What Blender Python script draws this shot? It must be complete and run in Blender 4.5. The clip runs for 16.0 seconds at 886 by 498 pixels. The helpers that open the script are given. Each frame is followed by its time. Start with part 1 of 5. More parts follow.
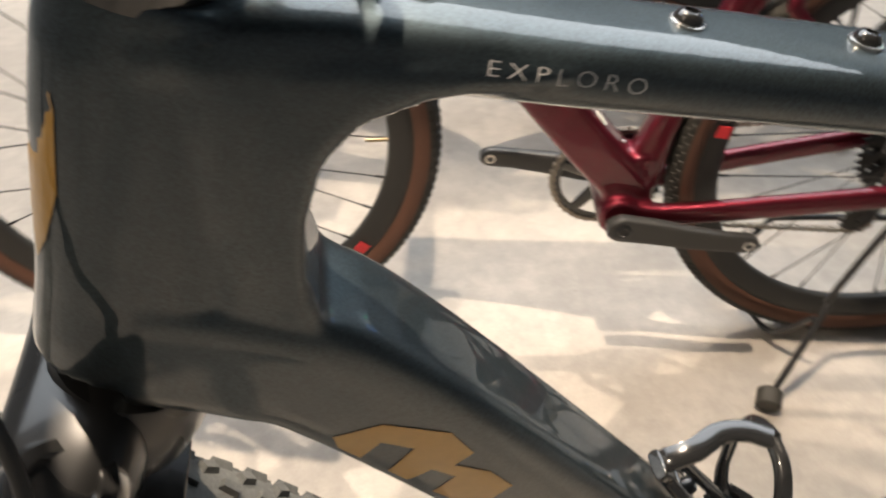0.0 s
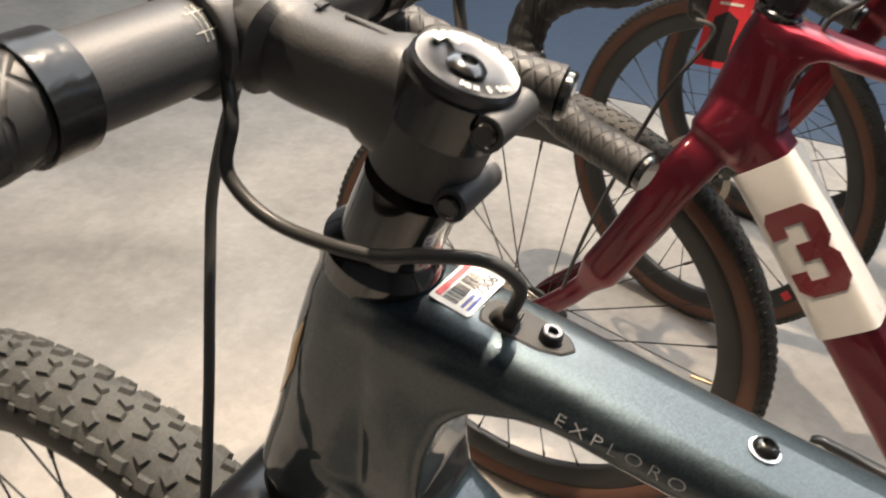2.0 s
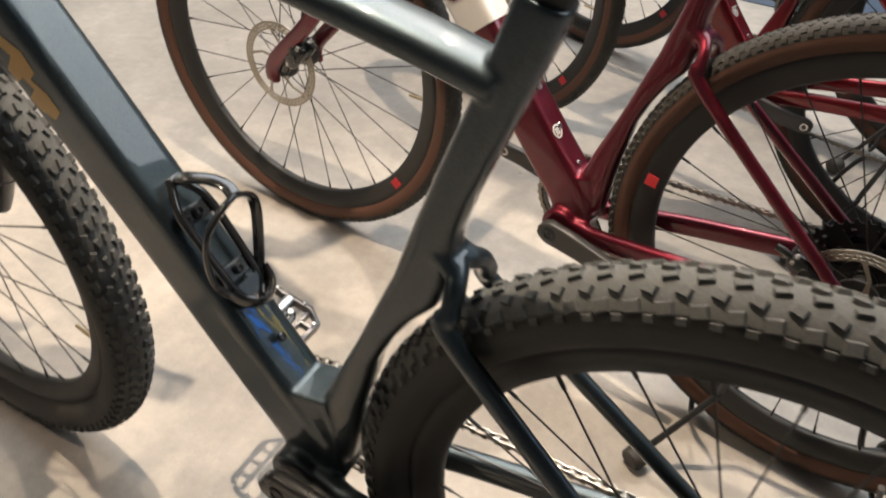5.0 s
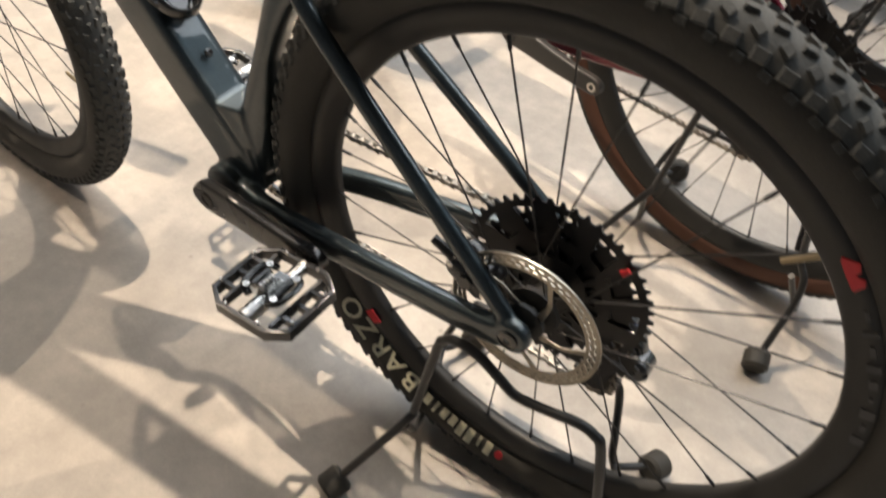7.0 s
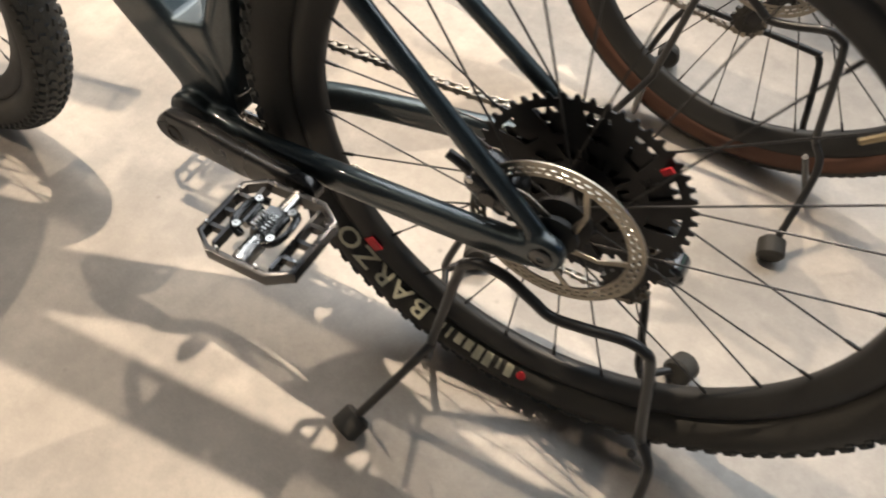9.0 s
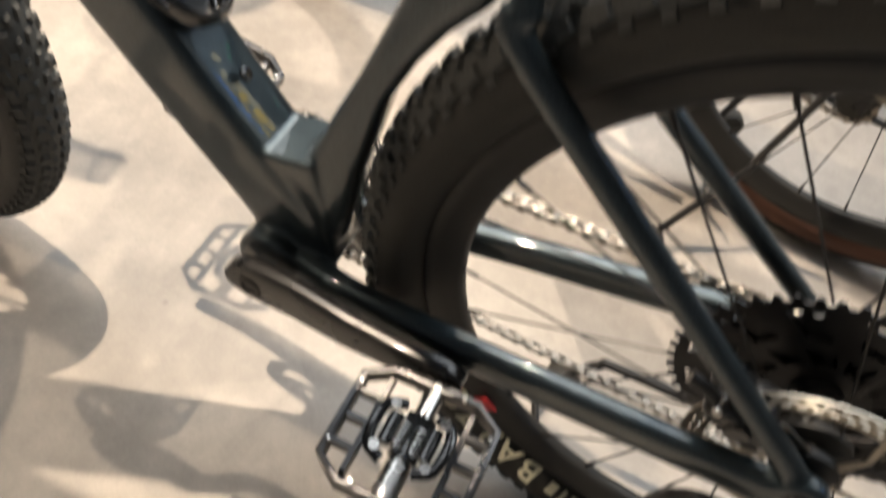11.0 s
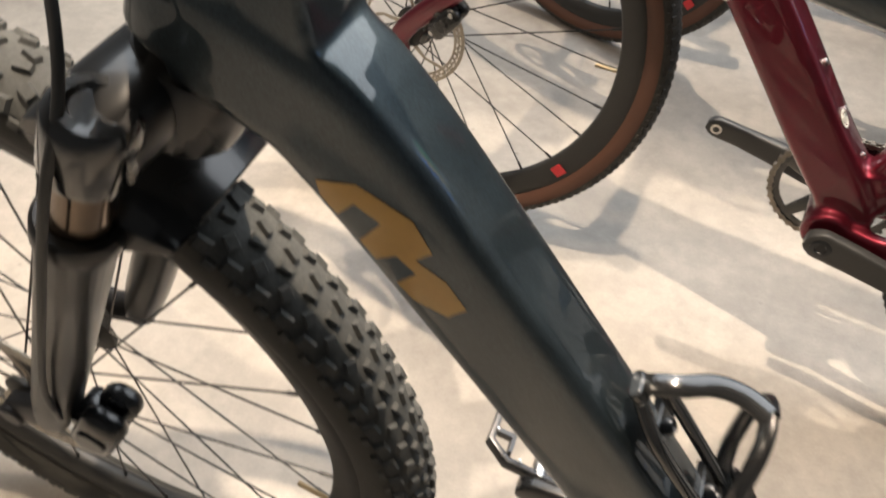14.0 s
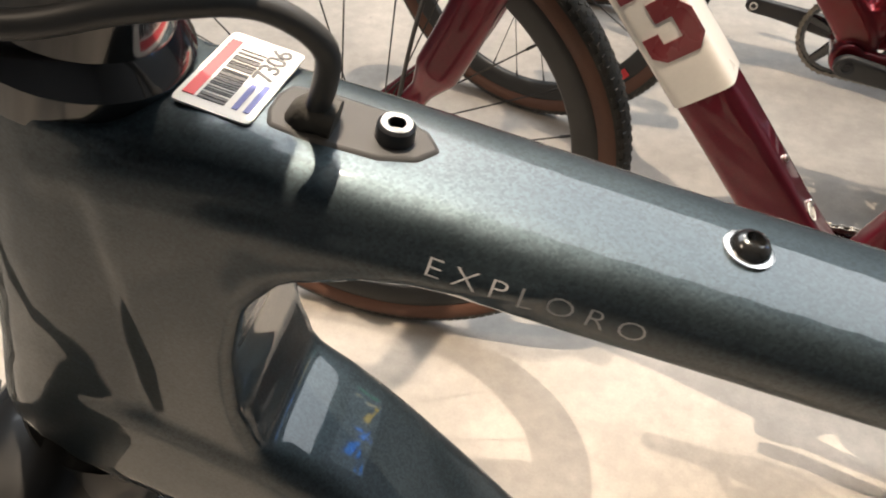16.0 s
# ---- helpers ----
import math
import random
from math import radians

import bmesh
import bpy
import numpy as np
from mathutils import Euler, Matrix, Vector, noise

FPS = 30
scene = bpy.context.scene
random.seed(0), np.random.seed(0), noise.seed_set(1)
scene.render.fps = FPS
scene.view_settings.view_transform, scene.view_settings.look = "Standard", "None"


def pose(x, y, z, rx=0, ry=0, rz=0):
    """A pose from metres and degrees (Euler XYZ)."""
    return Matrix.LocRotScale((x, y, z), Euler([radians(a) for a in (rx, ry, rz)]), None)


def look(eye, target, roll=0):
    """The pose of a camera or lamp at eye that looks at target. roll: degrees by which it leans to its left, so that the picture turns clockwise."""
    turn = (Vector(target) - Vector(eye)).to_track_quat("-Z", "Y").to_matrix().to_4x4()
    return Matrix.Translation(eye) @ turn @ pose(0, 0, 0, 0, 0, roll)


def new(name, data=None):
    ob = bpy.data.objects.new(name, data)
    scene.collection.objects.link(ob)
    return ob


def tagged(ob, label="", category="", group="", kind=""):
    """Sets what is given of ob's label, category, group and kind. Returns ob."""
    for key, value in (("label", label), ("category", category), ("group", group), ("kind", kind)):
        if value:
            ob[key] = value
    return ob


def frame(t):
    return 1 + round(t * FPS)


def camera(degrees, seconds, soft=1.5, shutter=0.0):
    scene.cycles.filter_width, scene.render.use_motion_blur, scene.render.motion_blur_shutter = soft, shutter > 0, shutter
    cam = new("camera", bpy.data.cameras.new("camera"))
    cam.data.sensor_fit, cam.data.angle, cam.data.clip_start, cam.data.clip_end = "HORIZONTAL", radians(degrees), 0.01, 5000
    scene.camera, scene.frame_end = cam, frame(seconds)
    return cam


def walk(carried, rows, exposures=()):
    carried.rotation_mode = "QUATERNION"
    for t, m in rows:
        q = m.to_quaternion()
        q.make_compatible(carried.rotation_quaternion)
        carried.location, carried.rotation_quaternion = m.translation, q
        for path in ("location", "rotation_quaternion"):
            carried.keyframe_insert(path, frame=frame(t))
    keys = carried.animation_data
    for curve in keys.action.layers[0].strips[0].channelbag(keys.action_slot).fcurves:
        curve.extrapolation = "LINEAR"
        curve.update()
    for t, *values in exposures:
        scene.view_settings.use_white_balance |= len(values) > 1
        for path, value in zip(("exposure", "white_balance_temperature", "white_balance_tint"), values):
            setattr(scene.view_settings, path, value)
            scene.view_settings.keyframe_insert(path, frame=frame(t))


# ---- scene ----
cam = camera(60.1, 16.0, 2.0, 0.5)
PATH = [
    (0, (-0.287, -0.194, 0.956), (-0.051, 1.223, -0.436), 1.4),
    (0.5, (-0.217, -0.215, 0.965), (-0.411, 1.247, -0.385), -1.4),
    (1, (-0.209, -0.258, 1.037), (-0.678, 1.311, -0.111), -2.6),
    (1.5, (-0.2, -0.235, 1.051), (-0.844, 1.343, 0.004), 2.0),
    (2, (-0.198, -0.209, 1.038), (-0.971, 1.289, -0.038), 2.0),
    (2.5, (-0.153, -0.22, 1.025), (-0.974, 1.22, -0.094), 1.9),
    (3, (-0.062, -0.243, 0.996), (-0.878, 1.138, -0.198), 1.4),
    (3.5, (0.03, -0.248, 0.978), (-0.65, 1.163, -0.265), 3.4),
    (4, (0.115, -0.296, 0.979), (-0.472, 1.152, -0.269), 5.0),
    (4.2, (0.161, -0.324, 0.989), (-0.427, 1.13, -0.253), 4.5),
    (6.5, (0.552, -0.445, 0.941), (-0.256, 0.746, -0.447), 3.3),
    (7, (0.602, -0.466, 0.91), (-0.164, 0.692, -0.529), 2.5),
    (7.5, (0.648, -0.481, 0.882), (-0.062, 0.628, -0.623), 1.8),
    (8, (0.677, -0.465, 0.864), (0.024, 0.626, -0.679), 1.6),
    (8.5, (0.635, -0.452, 0.86), (0.018, 0.626, -0.708), 1.7),
    (8.7, (0.593, -0.451, 0.86), (-0.013, 0.622, -0.716), 1.1),
    (10.8, (0.248, -0.342, 0.777), (-0.079, 0.747, -0.869), 9.5),
    (11, (0.232, -0.33, 0.814), (-0.104, 0.806, -0.797), 10.4),
    (11.5, (0.205, -0.269, 0.846), (-0.202, 0.897, -0.727), 9.9),
    (12, (0.199, -0.242, 0.877), (-0.295, 0.934, -0.663), 6.4),
    (12.5, (0.149, -0.256, 0.885), (-0.377, 0.918, -0.647), 4.1),
    (13, (0.036, -0.273, 0.899), (-0.438, 0.933, -0.624), 3.7),
    (13.5, (-0.081, -0.293, 0.924), (-0.496, 0.96, -0.578), 5.0),
    (14, (-0.172, -0.245, 0.93), (-0.567, 1.034, -0.556), 4.7),
    (14.5, (-0.212, -0.191, 0.941), (-0.589, 1.112, -0.529), 1.6),
    (15, (-0.239, -0.149, 0.963), (-0.549, 1.203, -0.479), 1.6),
    (15.5, (-0.234, -0.13, 0.957), (-0.509, 1.278, -0.436), 1.8),
    (16, (-0.223, -0.127, 0.963), (-0.519, 1.258, -0.451), 1.5),
]
EXPOSURES = [(0, 0.24), (1, 0.15), (2, 0.05), (3, 0.0), (4, -0.05), (6.5, 0.18), (8.5, 0.22), (11, 0.18), (12, 0.14), (13, 0.08), (14, 0.08), (15, 0.12), (16, 0.16)]
walk(cam, [(t, look(eye, target, roll)) for t, eye, target, roll in PATH], EXPOSURES)

# ---- light ----
world = bpy.data.worlds.new("world")
scene.world = world
world.use_nodes = True
world.node_tree.nodes["Background"].inputs["Color"].default_value = (0.8, 0.86, 1.0, 1)
world.node_tree.nodes["Background"].inputs["Strength"].default_value = 0.05


def spot(eye, target, watts, size, degrees, colour):
    data = bpy.data.lights.new("ceiling_spot", "SPOT")
    data.energy, data.shadow_soft_size, data.spot_size, data.spot_blend, data.color = watts, size, radians(degrees), 0.6, colour
    ob = new("ceiling_spot", data)
    ob.matrix_world = look(eye, target)
    return ob


WARM = (1.0, 0.81, 0.62)
spot((-0.29, 0.37, 2.05), (-0.25, -0.05, 0.0), 172, 0.011, 68, WARM)
spot((-0.34, 1.95, 2.55), (-0.10, 0.75, 0.0), 190, 0.013, 92, WARM)
spot((-2.2, -0.6, 2.8), (-1.4, 0.1, 0.0), 115, 0.05, 90, WARM)
# added cool fill overhead, not a known fitting: lifts shadows and tube tops
soft = bpy.data.lights.new("cool_fill", "AREA")
soft.shape, soft.size, soft.size_y, soft.energy, soft.color = "RECTANGLE", 7.0, 3.4, 270, (0.90, 0.95, 1.0)
new("cool_fill", soft).matrix_world = look((0.3, 2.8, 3.7), (0.3, 2.5, 0))


# ---- materials ----
def material(name, base, rough=0.5, metal=0.0, coat=0.0, vary=0.12, scale=40.0, bump=0.0, bump_scale=200.0, per_piece=False, flakes=0.0):
    """A node material: colour varied at two scales, with fine relief."""
    m = bpy.data.materials.new(name)
    m.use_nodes = True
    n, link = m.node_tree.nodes, m.node_tree.links.new
    b = n["Principled BSDF"]
    b.inputs["Metallic"].default_value = metal
    b.inputs["Coat Weight"].default_value = coat
    b.inputs["Coat Roughness"].default_value = 0.03
    where = n.new("ShaderNodeTexCoord")
    fine, broad = n.new("ShaderNodeTexNoise"), n.new("ShaderNodeTexNoise")
    fine.inputs["Scale"].default_value, broad.inputs["Scale"].default_value = scale * 6, scale / 4
    fine.inputs["Detail"].default_value = broad.inputs["Detail"].default_value = 4
    both = n.new("ShaderNodeMath")
    both.operation = "ADD"
    for k, tex in enumerate((fine, broad)):
        link(where.outputs["Object"], tex.inputs["Vector"])
        link(tex.outputs["Fac"], both.inputs[k])
    last = both
    if per_piece:
        info, more = n.new("ShaderNodeObjectInfo"), n.new("ShaderNodeMath")
        more.operation = "MULTIPLY_ADD"
        more.inputs[1].default_value = 0.5
        link(info.outputs["Random"], more.inputs[0])
        link(both.outputs[0], more.inputs[2])
        last = more
    if flakes:
        cells, spark = n.new("ShaderNodeTexVoronoi"), n.new("ShaderNodeMath")
        cells.inputs["Scale"].default_value = 1500
        split = n.new("ShaderNodeSeparateColor")
        spark.operation = "MULTIPLY_ADD"
        spark.inputs[1].default_value = flakes
        link(where.outputs["Object"], cells.inputs["Vector"])
        link(cells.outputs["Color"], split.inputs[0])
        link(split.outputs[0], spark.inputs[0])
        link(last.outputs[0], spark.inputs[2])
        last = spark
    ramp = n.new("ShaderNodeMapRange")
    ramp.clamp = False
    ramp.inputs["From Min"].default_value, ramp.inputs["From Max"].default_value = 0.6, 1.4
    ramp.inputs["To Min"].default_value, ramp.inputs["To Max"].default_value = 1 - vary, 1 + vary
    link(last.outputs[0], ramp.inputs["Value"])
    tint = n.new("ShaderNodeVectorMath")
    tint.operation = "SCALE"
    tint.inputs[0].default_value = base
    link(ramp.outputs[0], tint.inputs["Scale"])
    link(tint.outputs[0], b.inputs["Base Color"])
    wear = n.new("ShaderNodeMapRange")
    wear.inputs["From Min"].default_value, wear.inputs["From Max"].default_value = 0.3, 0.7
    wear.inputs["To Min"].default_value, wear.inputs["To Max"].default_value = max(rough - 0.06, 0.02), min(rough + 0.08, 1)
    link(broad.outputs["Fac"], wear.inputs["Value"])
    link(wear.outputs[0], b.inputs["Roughness"])
    if bump:
        grain, relief = n.new("ShaderNodeTexNoise"), n.new("ShaderNodeBump")
        grain.inputs["Scale"].default_value = bump_scale
        relief.inputs["Strength"].default_value, relief.inputs["Distance"].default_value = bump, 0.001
        link(where.outputs["Object"], grain.inputs["Vector"])
        link(grain.outputs["Fac"], relief.inputs["Height"])
        link(relief.outputs[0], b.inputs["Normal"])
    return m


def floor_material():
    """Pale sealed concrete: clouded, with trowel marks and small dark pits."""
    m = material("concrete", (0.45, 0.41, 0.36), 0.45, vary=0.10, scale=6.0, bump=0.25, bump_scale=60)
    n, link = m.node_tree.nodes, m.node_tree.links.new
    b = n["Principled BSDF"]
    was = b.inputs["Base Color"].links[0].from_socket
    where = n.new("ShaderNodeTexCoord")
    cloud = n.new("ShaderNodeTexNoise")
    cloud.inputs["Scale"].default_value, cloud.inputs["Detail"].default_value, cloud.inputs["Distortion"].default_value = 1.6, 10, 0.8
    link(where.outputs["Object"], cloud.inputs["Vector"])
    pits = n.new("ShaderNodeTexVoronoi")
    pits.inputs["Scale"].default_value = 9
    link(where.outputs["Object"], pits.inputs["Vector"])
    spot_size = n.new("ShaderNodeMapRange")
    spot_size.inputs["From Min"].default_value, spot_size.inputs["From Max"].default_value = 0.02, 0.05
    spot_size.inputs["To Min"].default_value, spot_size.inputs["To Max"].default_value = 0.72, 1.0
    link(pits.outputs["Distance"], spot_size.inputs["Value"])
    patch = n.new("ShaderNodeMapRange")
    patch.inputs["From Min"].default_value, patch.inputs["From Max"].default_value = 0.35, 0.65
    patch.inputs["To Min"].default_value, patch.inputs["To Max"].default_value = 0.80, 1.10
    link(cloud.outputs["Fac"], patch.inputs["Value"])
    both = n.new("ShaderNodeMath")
    both.operation = "MULTIPLY"
    link(spot_size.outputs[0], both.inputs[0])
    link(patch.outputs[0], both.inputs[1])
    # scuffs and a fine speckle
    for scale, low, high, dark, light in ((7.0, 0.46, 0.58, 0.90, 1.03), (26.0, 0.40, 0.62, 0.94, 1.03), (240.0, 0.35, 0.65, 0.95, 1.04)):
        mark, level, more = n.new("ShaderNodeTexNoise"), n.new("ShaderNodeMapRange"), n.new("ShaderNodeMath")
        mark.inputs["Scale"].default_value, mark.inputs["Detail"].default_value, mark.inputs["Roughness"].default_value = scale, 9, 0.72
        level.inputs["From Min"].default_value, level.inputs["From Max"].default_value = low, high
        level.inputs["To Min"].default_value, level.inputs["To Max"].default_value = dark, light
        more.operation = "MULTIPLY"
        link(where.outputs["Object"], mark.inputs["Vector"])
        link(mark.outputs["Fac"], level.inputs["Value"])
        link(level.outputs[0], more.inputs[0])
        link(both.outputs[0], more.inputs[1])
        both = more
    mix = n.new("ShaderNodeVectorMath")
    mix.operation = "SCALE"
    link(was, mix.inputs[0])
    link(both.outputs[0], mix.inputs["Scale"])
    link(mix.outputs[0], b.inputs["Base Color"])
    return m


def tape_material():
    """Bar tape embossed with crossing lines."""
    m = material("embossed_bar_tape", (0.032, 0.031, 0.030), 0.5, vary=0.25, scale=200)
    n, link = m.node_tree.nodes, m.node_tree.links.new
    where = n.new("ShaderNodeTexCoord")
    lines = []
    for turn in (38, -38):
        place, wave, thin = n.new("ShaderNodeMapping"), n.new("ShaderNodeTexWave"), n.new("ShaderNodeMapRange")
        place.inputs["Rotation"].default_value = (0, 0, radians(turn))
        wave.inputs["Scale"].default_value, wave.inputs["Distortion"].default_value = 34, 0.6
        thin.inputs["From Min"].default_value, thin.inputs["From Max"].default_value = 0.0, 0.22
        link(where.outputs["Object"], place.inputs["Vector"])
        link(place.outputs[0], wave.inputs["Vector"])
        link(wave.outputs["Fac"], thin.inputs["Value"])
        lines.append(thin)
    both, relief = n.new("ShaderNodeMath"), n.new("ShaderNodeBump")
    both.operation = "MINIMUM"
    for k in (0, 1):
        link(lines[k].outputs[0], both.inputs[k])
    relief.inputs["Strength"].default_value, relief.inputs["Distance"].default_value = 0.7, 0.0012
    link(both.outputs[0], relief.inputs["Height"])
    link(relief.outputs[0], n["Principled BSDF"].inputs["Normal"])
    return m


M_FLOOR = floor_material()
M_BLUE_WALL = material("dark_blue_paint", (0.030, 0.048, 0.080), 0.6, vary=0.15, scale=2)
M_GREY_WALL = material("grey_wall_paint", (0.24, 0.235, 0.23), 0.7, vary=0.08, scale=3)
M_CEILING = material("grey_ceiling", (0.20, 0.20, 0.20), 0.8, vary=0.1, scale=3)
M_GREY_PAINT = material("slate_metallic_paint", (0.031, 0.043, 0.049), 0.44, 0.80, 1.0, vary=0.18, scale=120, flakes=1.2)
M_RED_PAINT = material("red_metallic_paint", (0.115, 0.008, 0.018), 0.42, 0.82, 1.0, vary=0.14, scale=120, flakes=0.8)
M_BRIGHT_RED = material("bright_red_metallic_paint", (0.16, 0.006, 0.012), 0.42, 0.82, 1.0, vary=0.14, scale=120, flakes=0.8)
M_GREEN_PAINT = material("grey_green_metallic_paint", (0.05, 0.075, 0.07), 0.34, 0.7, 1.0, vary=0.1, scale=120)
M_BLUE_MAT = material("blue_vinyl", (0.085, 0.11, 0.15), 0.45, vary=0.15, scale=4)
M_WHITE_PAINT = material("white_paint", (0.72, 0.70, 0.66), 0.3, 0, 0.8, vary=0.04)
M_MAROON = material("maroon_paint", (0.16, 0.020, 0.026), 0.3, 0, 0.8, vary=0.06)
M_GOLD = material("ochre_paint", (0.42, 0.23, 0.028), 0.35, 0.2, 0.8, vary=0.08)
M_SILVER_INK = material("silver_ink", (0.55, 0.55, 0.55), 0.45, 0.35, vary=0.05)
M_WHITE_INK = material("white_ink", (0.70, 0.70, 0.64), 0.55, vary=0.12, scale=120)
M_CREAM_INK = material("cream_ink", (0.60, 0.58, 0.43), 0.55, vary=0.15, scale=120)
M_RED_INK = material("red_ink", (0.62, 0.03, 0.04), 0.5, vary=0.08)
M_RUBBER = material("black_rubber", (0.034, 0.032, 0.027), 0.66, vary=0.3, scale=90, bump=0.3, bump_scale=600)
M_TREAD = material("dusty_grey_rubber", (0.068, 0.069, 0.065), 0.80, vary=0.35, scale=70, bump=0.3, bump_scale=600)
M_TAN = material("tan_sidewall", (0.100, 0.044, 0.027), 0.7, vary=0.18, scale=90, bump=0.2, bump_scale=700)
M_CARBON = material("satin_black_carbon", (0.018, 0.018, 0.017), 0.5, 0, 0.0, vary=0.15, scale=60)
M_ALLOY_BLACK = material("black_anodised_alloy", (0.035, 0.035, 0.037), 0.36, 0.6, vary=0.10, scale=80)
M_SATIN_ALLOY = material("satin_grey_anodised_alloy", (0.055, 0.055, 0.056), 0.46, 0.15, vary=0.08, scale=80, bump=0.15, bump_scale=900)
M_ARM = material("satin_grey_alloy_arm", (0.060, 0.060, 0.059), 0.46, 0.3, vary=0.10, scale=80, bump=0.1, bump_scale=900)
M_LEG = material("gloss_black_fork_paint", (0.010, 0.010, 0.010), 0.36, 0, 0.15, vary=0.1)
M_GLOSS_BLACK = material("gloss_black", (0.012, 0.012, 0.012), 0.18, 0, 0.9, vary=0.1)
M_STEEL = material("bright_steel", (0.58, 0.57, 0.55), 0.26, 1.0, vary=0.08, scale=100)
M_PORT = material("dark_grey_plastic", (0.030, 0.030, 0.030), 0.66, 0, 0.0, vary=0.1)
M_CAP = material("machined_grey_metal", (0.060, 0.062, 0.066), 0.32, 0.9, vary=0.1, scale=60)
M_DARK_STEEL = material("dark_steel", (0.06, 0.057, 0.054), 0.42, 0.9, vary=0.15, scale=100)
M_COG = material("black_oxide_steel", (0.008, 0.008, 0.009), 0.32, 0.3, vary=0.2, scale=100)
M_PEDAL = material("satin_grey_alloy", (0.075, 0.075, 0.077), 0.30, 0.8, vary=0.12, scale=120)
M_VALVE = material("worn_brass", (0.42, 0.33, 0.20), 0.35, 0.9, vary=0.15, scale=100)
M_CRANK = material("black_carbon_crank", (0.010, 0.010, 0.010), 0.27, 0, 0.3, vary=0.2, scale=60)
M_ROTOR = material("brushed_rotor_steel", (0.36, 0.325, 0.27), 0.36, 1.0, vary=0.12, scale=100)
M_CHAIN = material("nickel_chain", (0.30, 0.27, 0.23), 0.38, 1.0, vary=0.25, scale=200)
M_STANCHION = material("brown_coated_stanchion", (0.20, 0.15, 0.11), 0.14, 0.9, vary=0.05)
M_TAPE = tape_material()
M_FINISH = material("finishing_tape", (0.010, 0.010, 0.010), 0.22, vary=0.25, scale=120, bump=0.5, bump_scale=120)
M_CABLE = material("cable_housing", (0.042, 0.042, 0.041), 0.45, vary=0.1)
M_STAND = material("black_powder_coat", (0.022, 0.022, 0.022), 0.38, 0.2, 0.2, vary=0.15, scale=80)
M_PAPER = material("white_label", (0.66, 0.65, 0.61), 0.50, 0, 0.1, vary=0.05)
M_RIM_INK = material("faint_grey_print", (0.042, 0.042, 0.044), 0.40, vary=0.1)
M_PRINT = material("black_print", (0.02, 0.02, 0.022), 0.5, vary=0.05)
M_BLUE_PRINT = material("blue_print", (0.05, 0.07, 0.30), 0.5, vary=0.05)
M_LIT = [material("lit_" + name, colour, 0.5, vary=0.25, scale=14) for name, colour in (("pale", (0.5, 0.6, 0.66)), ("blue", (0.03, 0.20, 0.72)), ("yellow", (0.75, 0.52, 0.08)), ("green", (0.05, 0.52, 0.24)), ("cream", (0.75, 0.68, 0.45)))]
for lit, strength in zip(M_LIT, (0.25, 7.0, 5.0, 2.5, 3.0)):
    shader = lit.node_tree.nodes["Principled BSDF"]
    lit.node_tree.links.new(shader.inputs["Base Color"].links[0].from_socket, shader.inputs["Emission Color"])
    shader.inputs["Emission Strength"].default_value = strength
M_TAG = material("red_card", (0.60, 0.035, 0.05), 0.45, vary=0.06)


# ---- mesh tools ----
class Soup:
    """Vertices and faces of one mesh."""

    def __init__(self):
        self.v, self.f = [], []

    def add(self, verts, faces):
        k = len(self.v)
        self.v += [tuple(p) for p in verts]
        self.f += [tuple(i + k for i in face) for face in faces]
        return self

    def box(self, centre, size, turn=None, taper=1.0):
        c, h = Vector(centre), [s / 2 for s in size]
        m = turn or Matrix.Identity(3)
        pts = []
        for z in (-1, 1):
            k = taper if z > 0 else 1.0
            pts += [c + m @ Vector((x * h[0] * k, y * h[1] * k, z * h[2])) for x, y in ((-1, -1), (1, -1), (1, 1), (-1, 1))]
        return self.add(pts, [(3, 2, 1, 0), (4, 5, 6, 7), (0, 1, 5, 4), (1, 2, 6, 5), (2, 3, 7, 6), (3, 0, 4, 7)])

    def rings(self, rings, closed=False, caps=True):
        n, k = len(rings[0]), len(rings)
        verts = [p for ring in rings for p in ring]
        faces = []
        for i in range(k if closed else k - 1):
            a, b = i * n, ((i + 1) % k) * n
            faces += [(a + j, a + (j + 1) % n, b + (j + 1) % n, b + j) for j in range(n)]
        if caps and not closed:
            faces += [tuple(reversed(range(n))), tuple((k - 1) * n + j for j in range(n))]
        return self.add(verts, faces)

    def prism(self, outline, base, u, v, depth):
        """A flat outline (pairs along u and v from base), made depth thick along u x v."""
        base, u, v = Vector(base), Vector(u).normalized(), Vector(v).normalized()
        w = u.cross(v) * depth
        low = [base + u * a + v * b for a, b in outline]
        n = len(low)
        faces = [tuple(range(n, 2 * n)), tuple(reversed(range(n)))]
        faces += [(j, (j + 1) % n, n + (j + 1) % n, n + j) for j in range(n)]
        return self.add(low + [p + w for p in low], faces)


def glide(points, steps=8):
    """A smooth line through the points (Catmull-Rom)."""
    p = [Vector(q) for q in points]
    p = [p[0] * 2 - p[1], *p, p[-1] * 2 - p[-2]]
    out = []
    for i in range(1, len(p) - 2):
        for k in range(steps):
            t = k / steps
            out.append(0.5 * (2 * p[i] + (p[i + 1] - p[i - 1]) * t + (2 * p[i - 1] - 5 * p[i] + 4 * p[i + 1] - p[i + 2]) * t * t
                              + (3 * p[i] - p[i - 1] - 3 * p[i + 1] + p[i + 2]) * t ** 3))
    return out + [p[-2]]


def ring(centre, u, v, a, b, e=2.0, n=20):
    pts = []
    for k in range(n):
        c, s = math.cos(2 * math.pi * k / n), math.sin(2 * math.pi * k / n)
        pts.append(centre + u * (a * math.copysign(abs(c) ** (2 / e), c)) + v * (b * math.copysign(abs(s) ** (2 / e), s)))
    return pts


